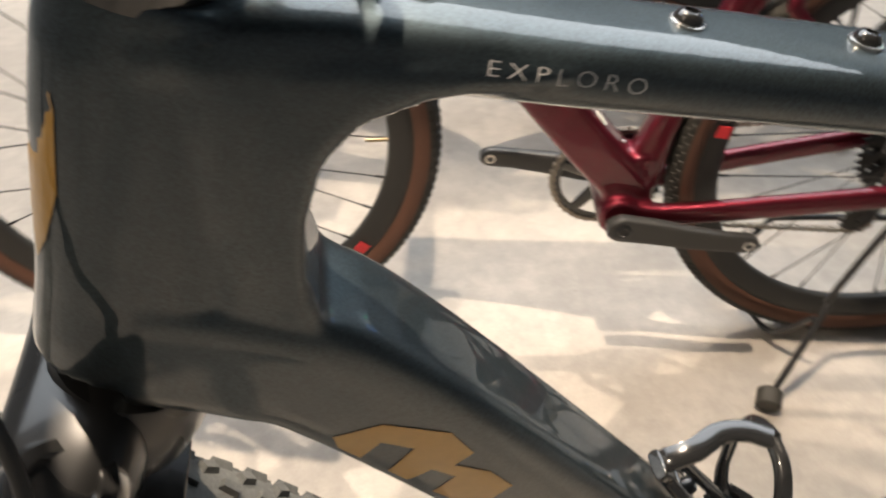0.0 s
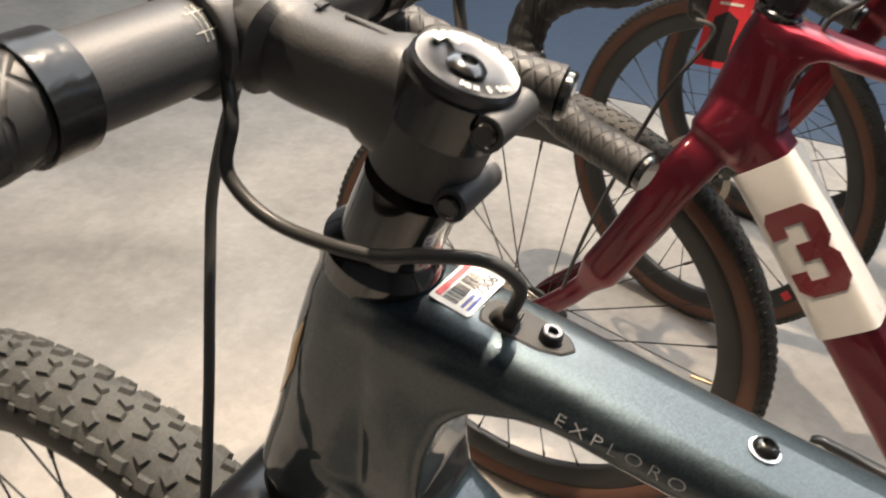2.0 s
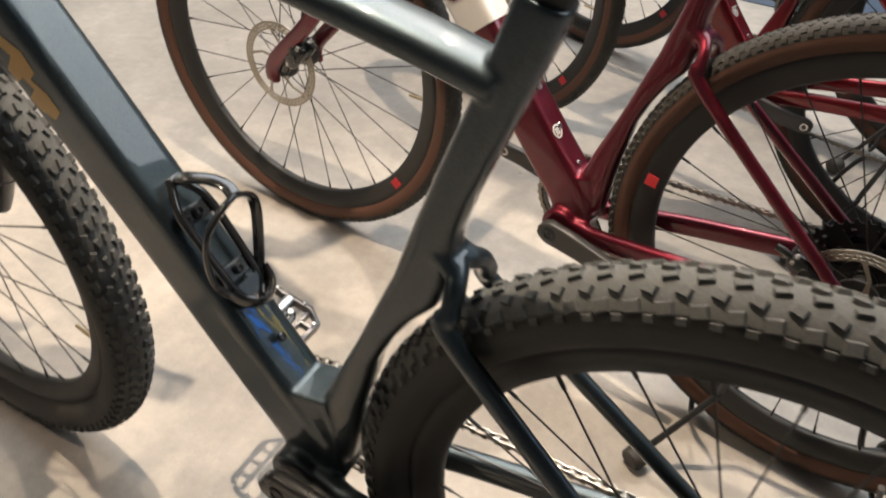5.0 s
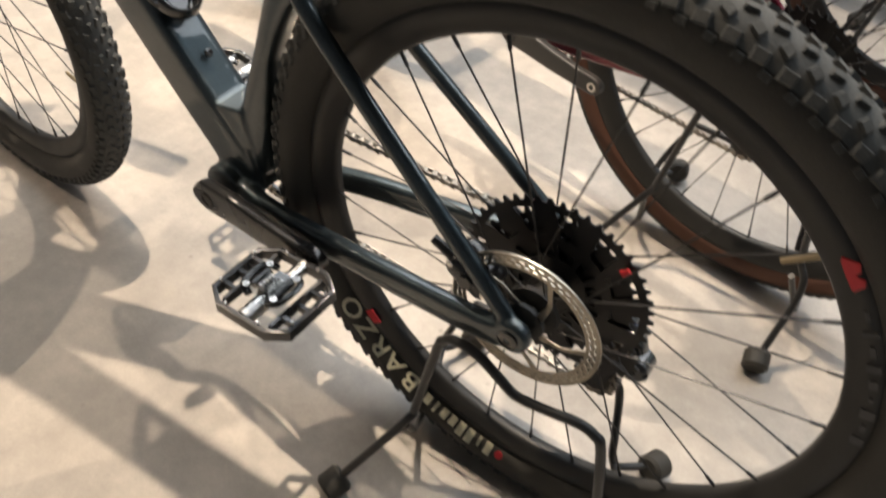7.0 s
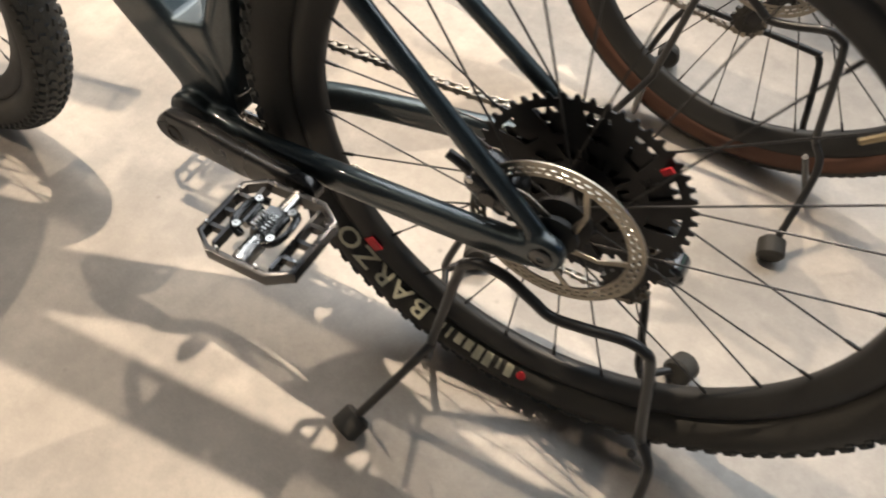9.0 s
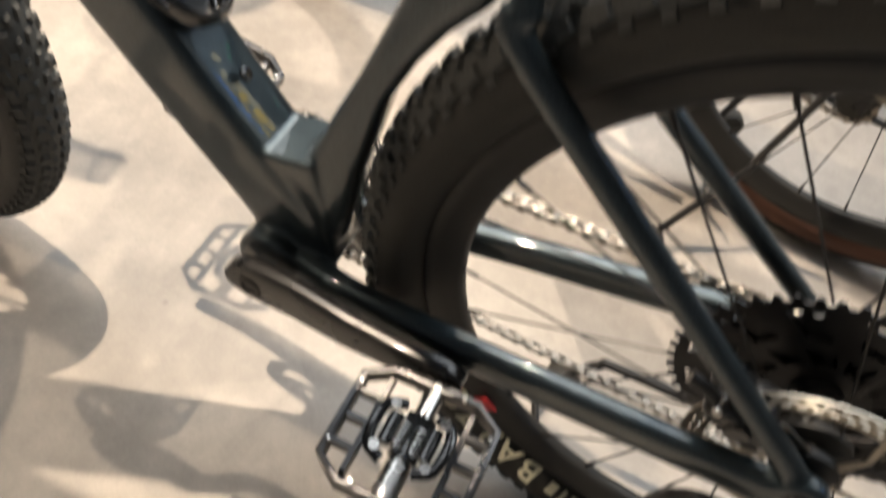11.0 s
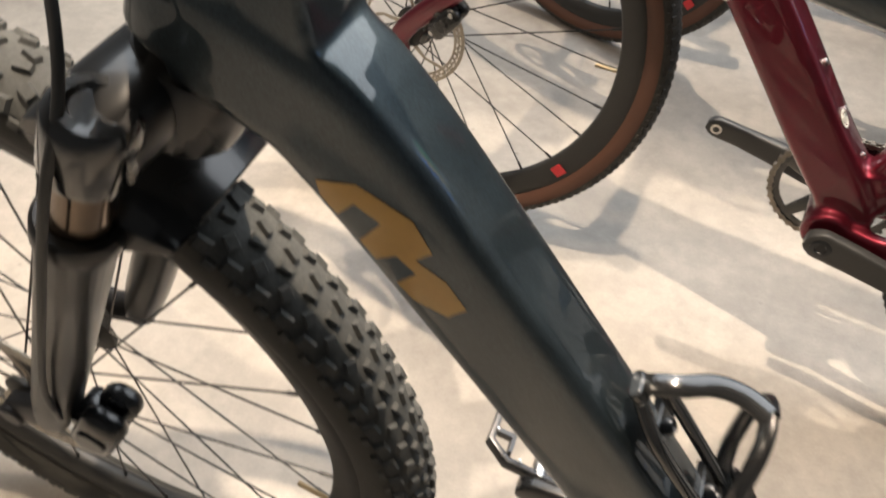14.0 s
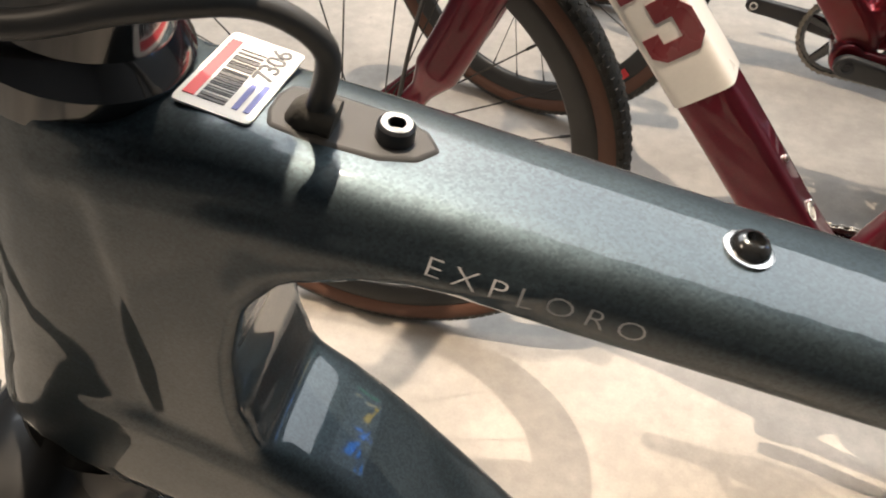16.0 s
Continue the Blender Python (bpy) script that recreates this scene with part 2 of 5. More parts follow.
def sweep(soup, points, a, b=None, e=2.0, n=16, side=(0, 1, 0), closed=False, caps=True):
    """A tube along points; a: half width towards side, b: half depth across it; each a number or one per point."""
    p = [Vector(q) for q in points]
    k = len(p)
    a = [a] * k if not hasattr(a, "__len__") else a
    b = a if b is None else ([b] * k if not hasattr(b, "__len__") else b)
    u, rings = Vector(side), []
    for i in range(k):
        if closed:
            t = p[(i + 1) % k] - p[i - 1]
        else:
            t = p[min(i + 1, k - 1)] - p[max(i - 1, 0)]
        t.normalize()
        u = u - t * u.dot(t)
        if u.length < 1e-4:
            u = t.orthogonal()
        u.normalize()
        rings.append(ring(p[i], u, t.cross(u), a[i], b[i], e, n))
    return soup.rings(rings, closed, caps)


def lathe(soup, profile, centre=(0, 0, 0), axis=(0, 1, 0), n=48, closed=True):
    """Turns pairs (along the axis, radius) round the axis."""
    centre, axis = Vector(centre), Vector(axis).normalized()
    u = axis.orthogonal().normalized()
    w = axis.cross(u)
    rings = []
    for k in range(n):
        c, s = math.cos(2 * math.pi * k / n), math.sin(2 * math.pi * k / n)
        rings.append([centre + axis * h + (u * c + w * s) * r for h, r in profile])
    m = len(profile)
    verts = [p for r in rings for p in r]
    faces = []
    for i in range(n):
        x, y = i * m, ((i + 1) % n) * m
        faces += [(x + j, x + (j + 1) % m, y + (j + 1) % m, y + j) for j in range(m if closed else m - 1)]
    return soup.add(verts, faces)


def drum(soup, centre, axis, radius, depth, n=28, edge=0.0008):
    """A short turned cylinder with rounded rims."""
    h = depth / 2
    return lathe(soup, [(-h, 1e-5), (-h, radius - edge), (-h + edge, radius), (h - edge, radius), (h, radius - edge), (h, 1e-5)], centre, axis, n, False)


def mesh_of(name, soup, mat, angle=40):
    me = bpy.data.meshes.new(name)
    me.from_pydata(soup.v, [], soup.f)
    me.materials.append(mat)
    me.polygons.foreach_set("use_smooth", [True] * len(me.polygons))
    me.set_sharp_from_angle(angle=radians(angle))
    me.update()
    return me


def part(name, soup, mat, parent, label="", bevel=0.0, angle=40):
    ob = new(name, mesh_of(name, soup, mat, angle))
    ob.parent = parent
    if label:
        tagged(ob, label)
    if bevel:
        mod = ob.modifiers.new("bevel", "BEVEL")
        mod.width, mod.segments, mod.limit_method = bevel, 2, "ANGLE"
    return ob


def thing(name, label, category, group="", m=None):
    ob = tagged(new(name), label, category, group)
    ob.empty_display_size = 0.1
    if m:
        ob.matrix_world = m
    return ob


def lettering(name, text, mat, parent, m, size, spacing=1.0, depth=0.0002, label="", shear=0.0, bold=0.0):
    curve = bpy.data.curves.new(name, "FONT")
    curve.body, curve.size, curve.space_character, curve.extrude, curve.shear = text, size, spacing, depth, shear
    curve.resolution_u, curve.offset = 3, bold
    source = new(name, curve)
    bpy.context.view_layer.update()
    me = bpy.data.meshes.new_from_object(source.evaluated_get(bpy.context.evaluated_depsgraph_get()))
    bpy.data.objects.remove(source)
    me.materials.clear()
    me.materials.append(mat)
    ob = new(name, me)
    ob.parent, ob.matrix_local = parent, m
    if label:
        tagged(ob, label)
    return ob


def hug(ob, target, lift=0.0004):
    """Cuts a flat mark fine and lays it on the curved paint under it."""
    bm = bmesh.new()
    bm.from_mesh(ob.data)
    bmesh.ops.triangulate(bm, faces=bm.faces)
    for _ in range(5):
        long = [e for e in bm.edges if e.calc_length() > 0.005]
        if not long:
            break
        bmesh.ops.subdivide_edges(bm, edges=long, cuts=1)
        bmesh.ops.triangulate(bm, faces=bm.faces)
    bm.to_mesh(ob.data)
    bm.free()
    mod = ob.modifiers.new("hug", "SHRINKWRAP")
    mod.target, mod.wrap_method, mod.offset = target, "NEAREST_SURFACEPOINT", lift
    return ob


def flat(outline, base, u, v):
    """One flat face from pairs along u and v."""
    s, u, v = Soup(), Vector(u).normalized(), Vector(v).normalized()
    return s.add([Vector(base) + u * a + v * b for a, b in outline], [tuple(range(len(outline)))])


def basis(origin, u, v):
    """A pose whose x runs along u and y along v."""
    u = Vector(u).normalized()
    w = u.cross(Vector(v)).normalized()
    v = w.cross(u)
    m = Matrix((u, v, w)).transposed().to_4x4()
    m.translation = origin
    return m


# ---- the room ----
def slab(name, low, high, mat, label, category):
    s = Soup()
    size = [b - a for a, b in zip(low, high)]
    s.box([(a + b) / 2 for a, b in zip(low, high)], size)
    return tagged(new(name, mesh_of(name, s, mat)), label, category, kind="structure")


slab("floor", (-4.5, -3.0, -0.1), (4.5, 4.6, 0.0), M_FLOOR, "pale beige sealed concrete showroom floor", "floor")
slab("wall_north", (-4.5, 4.6, -0.1), (4.5, 4.75, 4.8), M_BLUE_WALL, "dark blue painted showroom wall behind the bicycles", "wall")
slab("wall_south", (-4.5, -3.15, -0.1), (4.5, -3.0, 4.8), M_GREY_WALL, "plain grey painted showroom wall", "wall")
slab("wall_west", (-4.65, -3.15, -0.1), (-4.5, 4.75, 4.8), M_GREY_WALL, "plain grey painted showroom wall", "wall")
slab("wall_east", (4.5, -3.15, -0.1), (4.65, 4.75, 4.8), M_GREY_WALL, "plain grey painted showroom wall", "wall")
slab("ceiling", (-4.65, -3.15, 4.8), (4.65, 4.75, 4.9), M_CEILING, "plain grey showroom ceiling", "ceiling")


# ---- bicycle parts ----
Y = Vector((0, 1, 0))


def tyre_profile(R, rt, a0, a1, n, lift=0.0):
    """Pairs (across, radius) round a tyre's section between two angles from its crown."""
    out = []
    for k in range(n + 1):
        a = radians(a0 + (a1 - a0) * k / n)
        out.append(((rt + lift) * math.sin(a), R - rt + (rt + lift) * math.cos(a)))
    return out


def knobby_tread(soup, R, rt, pitches, rows):
    """Rubber blocks; rows: (angle from the crown, shift round, length, width, height, skew)."""
    for k in range(pitches):
        for a, shift, length, width, height, skew in rows:
            th = 2 * math.pi * (k + shift) / pitches
            out = Vector((math.cos(th), 0, math.sin(th)))
            ar = radians(a)
            up = out * math.cos(ar) + Y * math.sin(ar)
            around = Vector((-math.sin(th), 0, math.cos(th)))
            across = up.cross(around)
            turn = Matrix((around, across, up)).transposed() @ Matrix.Rotation(radians(skew), 3, "Z")
            soup.box(out * (R - rt) + up * (rt + height / 2 - 0.001), (length, width, height + 0.001), turn, 0.74)


MTB_ROWS = [(-9, 0.0, 0.0120, 0.0064, 0.0043, 14), (9, 0.10, 0.0120, 0.0064, 0.0043, -14), (-30, 0.5, 0.0105, 0.0082, 0.0042, -22), (30, 0.60, 0.0105, 0.0082, 0.0042, 22),
            (-53, 0.0, 0.0125, 0.0100, 0.0044, 8), (53, 0.10, 0.0125, 0.0100, 0.0044, -8), (-68, 0.5, 0.0090, 0.0060, 0.0024, 0), (68, 0.6, 0.0090, 0.0060, 0.0024, 0)]
GRAVEL_ROWS = [(0, 0.0, 0.0070, 0.0060, 0.0018, 45), (-20, 0.5, 0.0070, 0.0060, 0.0018, 45), (20, 0.5, 0.0070, 0.0060, 0.0018, 45), (-42, 0.0, 0.0085, 0.0065, 0.0024, 0), (42, 0.0, 0.0085, 0.0065, 0.0024, 0),
               (-60, 0.5, 0.0085, 0.0060, 0.0024, 0), (60, 0.5, 0.0085, 0.0060, 0.0024, 0)]

SHARED = {}


def shared(key, make):
    if key not in SHARED:
        SHARED[key] = make()
    return SHARED[key]


def sub(name, me, parent, label="", m=None):
    ob = new(name, me)
    ob.parent = parent
    if m:
        ob.matrix_local = m
    if label:
        tagged(ob, label)
    return ob


def spoke_mesh(rin, side, lean):
    s = Soup()
    a = radians(38 * lean)
    low = Vector((0.026 * math.cos(a), side * 0.029, 0.026 * math.sin(a)))
    high = Vector((rin + 0.003, side * 0.002, 0))
    way = (high - low).normalized()
    sweep(s, [low, high - way * 0.014], 0.0010, n=6)
    sweep(s, [high - way * 0.016, high], 0.0019, n=6)
    return mesh_of("spoke", s, M_DARK_STEEL)


def rotor_mesh(r=0.080):
    """A slotted steel ring on slender swept arms."""
    s = Soup()
    t = 0.0009
    for r0, r1 in ((r - 0.0045, r), (r - 0.0092, r - 0.0066), (r - 0.0150, r - 0.0115)):
        lathe(s, [(-t, r0), (-t, r1), (t, r1), (t, r0)], n=84)
    for k in range(48):
        for r0, shift, wide in ((r - 0.0056, 0.0, 0.0034), (r - 0.0103, 0.5, 0.0034)):
            th = 2 * math.pi * (k + shift) / 48
            c = Vector((math.cos(th), 0, math.sin(th)))
            turn = Matrix((c, Y, c.cross(Y))).transposed() @ Matrix.Rotation(radians(24), 3, "Y")
            s.box(c * r0, (0.0046, 2 * t * 0.98, wide), turn)
    for k in range(5):
        th, th2 = 2 * math.pi * k / 5, 2 * math.pi * k / 5 + 0.55
        sweep(s, [Vector((math.cos(q), 0, math.sin(q))) * d for q, d in ((th, 0.020), ((th + th2) / 2, 0.043), (th2, r - 0.0135))], t, [0.0040, 0.0022, 0.0030], e=6, n=8)
    return mesh_of("disc_rotor", s, M_ROTOR)


def hub_mesh():
    s = Soup()
    lathe(s, [(-0.052, 0.0001), (-0.052, 0.012), (-0.0485, 0.0215), (-0.0435, 0.0215), (-0.042, 0.013), (-0.034, 0.012), (-0.032, 0.028), (-0.027, 0.028), (-0.024, 0.015), (0, 0.012),
              (0.024, 0.015), (0.027, 0.028), (0.032, 0.028), (0.034, 0.012), (0.045, 0.011), (0.052, 0.009), (0.052, 0.0001)], n=32, closed=False)
    return mesh_of("hub", s, M_CARBON)


def wheel(bike, name, centre, style, yaw=0.0, disc=True, spin=0.0):
    """A spoked wheel with a black rim; style 'mtb': knobbly black tyre, 'tan': gravel tyre with tan sidewalls."""
    R, rt, rin = (0.3500, 0.0282, 0.264) if style == "mtb" else (0.3510, 0.0210, 0.279)

    def rim():
        s, ro = Soup(), R - 2 * rt + (0.0 if style == "mtb" else 0.006)
        lathe(s, [(-0.0125, ro), (-0.0148, ro - 0.004), (-0.0140, ro - 0.011), (-0.0080, rin + 0.003), (-0.004, rin), (0.004, rin), (0.0080, rin + 0.003), (0.0140, ro - 0.011), (0.0148, ro - 0.004), (0.0125, ro)], n=96)
        return mesh_of("rim", s, M_CARBON)

    def tyre():
        s = Soup()
        if style == "mtb":
            lathe(s, tyre_profile(R - 0.0038, rt, -160, 160, 24), n=110)
        else:
            lathe(s, tyre_profile(R - 0.0015, rt, -74, 74, 14, 0.0004), n=110)
            knobby_tread(s, R - 0.0015, rt, 150, GRAVEL_ROWS)
        return mesh_of("tyre", s, M_RUBBER)

    w = sub(name, shared(("rim", style), rim), bike, "", pose(*centre, 0, 0, yaw) @ pose(0, 0, 0, 0, spin, 0))
    t = sub("tyre", shared(("tyre", style), tyre), w, "black knobbly tyre" if style == "mtb" else "black gravel tyre tread")
    if style == "mtb":
        def tread():
            s = Soup()
            lathe(s, tyre_profile(R - 0.0038, rt, -60, 60, 12, 0.0004), n=110, closed=False)
            knobby_tread(s, R - 0.0040, rt, 100, MTB_ROWS)
            return mesh_of("tread", s, M_TREAD, 30)
        tagged(sub("tread", shared(("tread", style), tread), w, "grey rubber tread blocks"), kind="stuff")
    else:
        def wall():
            s = Soup()
            for q in (-1, 1):
                lathe(s, tyre_profile(R - 0.0015, rt, q * 73, q * 150, 10), n=110, closed=False)
            return mesh_of("sidewall", s, M_TAN)
        sub("sidewall", shared(("wall", style), wall), w, "tan rubber sidewall")
    sub("hub", shared("hub", hub_mesh), w)
    if disc:
        sub("disc_rotor", shared("rotor", rotor_mesh), w, "brushed steel disc rotor", pose(0, -0.046, 0))
    for k in range(28):
        side, lean = (1, -1)[k % 2], (1, -1)[(k // 2) % 2]
        me = shared(("spoke", style, side, lean), lambda: spoke_mesh(rin, side, lean))
        sub("spoke", me, w, "", pose(0, 0, 0, 0, 360 * k / 28, 0))
    s = Soup()
    sweep(s, [(rin + 0.006, 0, 0), (rin - 0.030, 0, 0)], 0.0026, n=8)
    part("valve", s, M_VALVE, w)
    return w


def gear(soup, teeth, inner, y0, thick, height=0.0045, centre=(0, 0, 0)):
    """A toothed ring."""
    rp = 0.0127 / (2 * math.sin(math.pi / teeth))
    out, inn = [], []
    for k in range(teeth):
        for d, r in ((-0.30, rp - height * 0.55), (-0.12, rp + height * 0.45), (0.12, rp + height * 0.45), (0.30, rp - height * 0.55)):
            a = 2 * math.pi * (k + d) / teeth
            out.append((math.cos(a) * r, math.sin(a) * r))
            inn.append((math.cos(a) * inner, math.sin(a) * inner))
    n = len(out)
    c = Vector(centre)
    verts = [c + Vector((x, y0 + q, z)) for q in (-thick / 2, thick / 2) for x, z in out + inn]
    f = []
    for j in range(n):
        k = (j + 1) % n
        f += [(j, k, n + k, n + j), (2 * n + k, 2 * n + j, 3 * n + j, 3 * n + k), (k, j, 2 * n + j, 2 * n + k), (n + j, n + k, 3 * n + k, 3 * n + j)]
    soup.add(verts, f)
    return rp


def spider(soup, r0, r1, y, arms, turn):
    """A thin carrier wheel with two rows of windows between slanted arms, as one connected plate."""
    n = arms * 4
    radii = [r0, r0 + 0.24 * (r1 - r0), r0 + 0.46 * (r1 - r0), r0 + 0.60 * (r1 - r0), r1 - 0.0030, r1]
    verts, faces = [], []
    for side in (-0.0009, 0.0009):
        for k, r in enumerate(radii):
            for j in range(n):
                a = turn + 2 * math.pi * j / n + 0.10 * k
                verts.append((r * math.cos(a), y + side, r * math.sin(a)))
    m = len(radii)
    solid = {(k, j): not (k in (1, 3) and j % 4 < 2 + (k == 1)) for k in range(m - 1) for j in range(n)}

    def at(side, k, j):
        return side * m * n + k * n + j % n

    for (k, j), there in solid.items():
        if not there:
            continue
        faces += [(at(0, k, j), at(0, k, j + 1), at(0, k + 1, j + 1), at(0, k + 1, j)), (at(1, k, j + 1), at(1, k, j), at(1, k + 1, j), at(1, k + 1, j + 1))]
        for other, p, q in (((k - 1, j), (k, j), (k, j + 1)), ((k + 1, j), (k + 1, j + 1), (k + 1, j)), ((k, (j - 1) % n), (k + 1, j), (k, j)), ((k, (j + 1) % n), (k, j + 1), (k + 1, j + 1))):
            if not solid.get(other, False):
                faces.append((at(0, *q), at(0, *p), at(1, *p), at(1, *q)))
    soup.add(verts, faces)


def cassette(bike, centre, sizes, label):
    body = Soup()
    drum(body, Vector(centre) + Y * 0.030, Y, 0.018, 0.046, 32)
    body_ob = part("cassette", body, M_COG, bike, label)
    for k, teeth in enumerate(sizes):
        y = 0.012 + 0.0033 * k
        rp = 0.0127 / (2 * math.sin(math.pi / teeth))
        hollow = rp > 0.036
        inner = rp - 0.0085 if hollow else 0.016
        s = Soup()
        gear(s, teeth, inner, y, 0.0018, 0.0056)
        part("cog", s, M_COG, body_ob).location = centre
        if hollow:
            s = Soup()
            spider(s, 0.0165, inner + 0.0006, y, 9 if teeth < 40 else 12, 0.17 * k)
            part("spider", s, M_COG, body_ob).location = centre
    return body_ob


def chain(bike, bb, axle, ring_r, cog_r, y0, y1, jockeys):
    """A roller chain over chainring, cog and derailleur wheels."""
    def arc(c, r, a0, a1, y, n=12):
        return [Vector((c[0] + r * math.cos(radians(a0 + (a1 - a0) * k / n)), y, c[1] + r * math.sin(radians(a0 + (a1 - a0) * k / n)))) for k in range(n + 1)]
    line = arc(bb, ring_r, 255, 96, y0, 30) + arc(axle, cog_r, 96, -55, y1, 20)
    line += arc(jockeys[0], 0.022, 60, 190, y1, 6)[::1] + arc(jockeys[1], 0.022, 20, -90, y1, 8)
    line.append(line[0])
    s, step, want, last, far, n = Soup(), 0.0127, 0.0, None, 0.0, 0
    pins = []
    for a, b in zip(line, line[1:]):
        d = (b - a).length
        while d > 1e-9 and want <= far + d:
            pins.append(a + (b - a) * ((want - far) / d))
            want += step
        far += d
    for n, (a, b) in enumerate(zip(pins, pins[1:])):
        t = (b - a).normalized()
        up = t.cross(Y)
        turn = Matrix((t, Y, up)).transposed()
        w = 0.0034 if n % 2 else 0.0024
        for q in (-w, w):
            s.box((a + b) / 2 + Y * q, (0.0165, 0.0010, 0.0050), turn)
            for end in (a, b):
                s.box(end + Y * q, (0.0050, 0.0010, 0.0080), turn)
        drum(s, a, Y, 0.0038, 0.0048, 8, 0.0003)
    part("chain", s, M_CHAIN, bike, "bright nickel roller chain")


def crank_arm(bike, bb, angle, side, length, mat, label, hole=True):
    """An arm from the bottom bracket; side -1: towards -y. Where it carries no pedal, the thread in its end shows."""
    a = radians(angle)
    d = Vector((math.cos(a), 0, math.sin(a)))
    y0, y1 = side * 0.062, side * 0.074
    b = Vector((bb[0], 0, bb[1]))
    big, small = (0.0205, 0.0150) if hole else (0.0235, 0.0160)
    stops = [(-big + 0.0005, 0.35), (-big * 0.75, 0.66), (-big * 0.30, 0.95), (0.0, 1.0), (0.04, 0.93), (0.09, 0.82), (length * 0.8, small / big), (length, small / big), (length + small * 0.55, small / big * 0.8), (length + small * 0.95, small / big * 0.35)]
    pts, wide = [], []
    for k, w in stops:
        q = min(max(k / (length * 0.8), 0), 1)
        pts.append(b + d * k + Y * (y0 + (y1 - y0) * q * q * (3 - 2 * q)))
        wide.append(big * w)
    s = Soup()
    sweep(s, pts, [0.0085] * 4 + [0.0088, 0.0085] + [0.0072] * 4, wide, e=4.5, n=28)
    arm = part("crank_arm", s, mat, bike, label, angle=50)
    s = Soup()
    r = 0.0128 if hole else 0.0105
    lathe(s, [(-0.004, 0.0062), (-0.004, r), (0.0005, r), (0.0012, r - 0.001), (0.0012, 0.0070), (0.0002, 0.0062)], b + Y * (y0 + side * 0.0090), Y * side, 28)
    part("crank_bolt", s, M_CAP if hole else M_DARK_STEEL, arm)
    s = Soup()
    drum(s, b + Y * (y0 + side * 0.0075), Y, 0.0064, 0.003, 6, 0.0002)
    part("bolt_socket", s, M_PRINT, arm)
    if hole:
        s = Soup()
        lathe(s, [(-0.0078, 0.0045), (-0.0078, 0.0078), (0.0078, 0.0078), (0.0078, 0.0045)], b + d * length + Y * y1, Y, 24)
        part("pedal_thread", s, M_STEEL, arm)
    return b + d * length + Y * y1


def chainset(bike, bb, teeth, y, mat):
    s = Soup()
    rp = gear(s, teeth, 0.0127 / (2 * math.sin(math.pi / teeth)) - 0.012, y, 0.0030, centre=(bb[0], 0, bb[1]))
    b = Vector((bb[0], y, bb[1]))
    for k in range(5):
        a = 2 * math.pi * k / 5 + 0.3
        way = Vector((math.cos(a), 0, math.sin(a)))
        sweep(s, [b + way * 0.014, b + way * (rp - 0.008)], 0.0030, [0.012, 0.008], e=3, n=10)
    part("chainring", s, mat, bike, "black one-by chainring")
    return rp


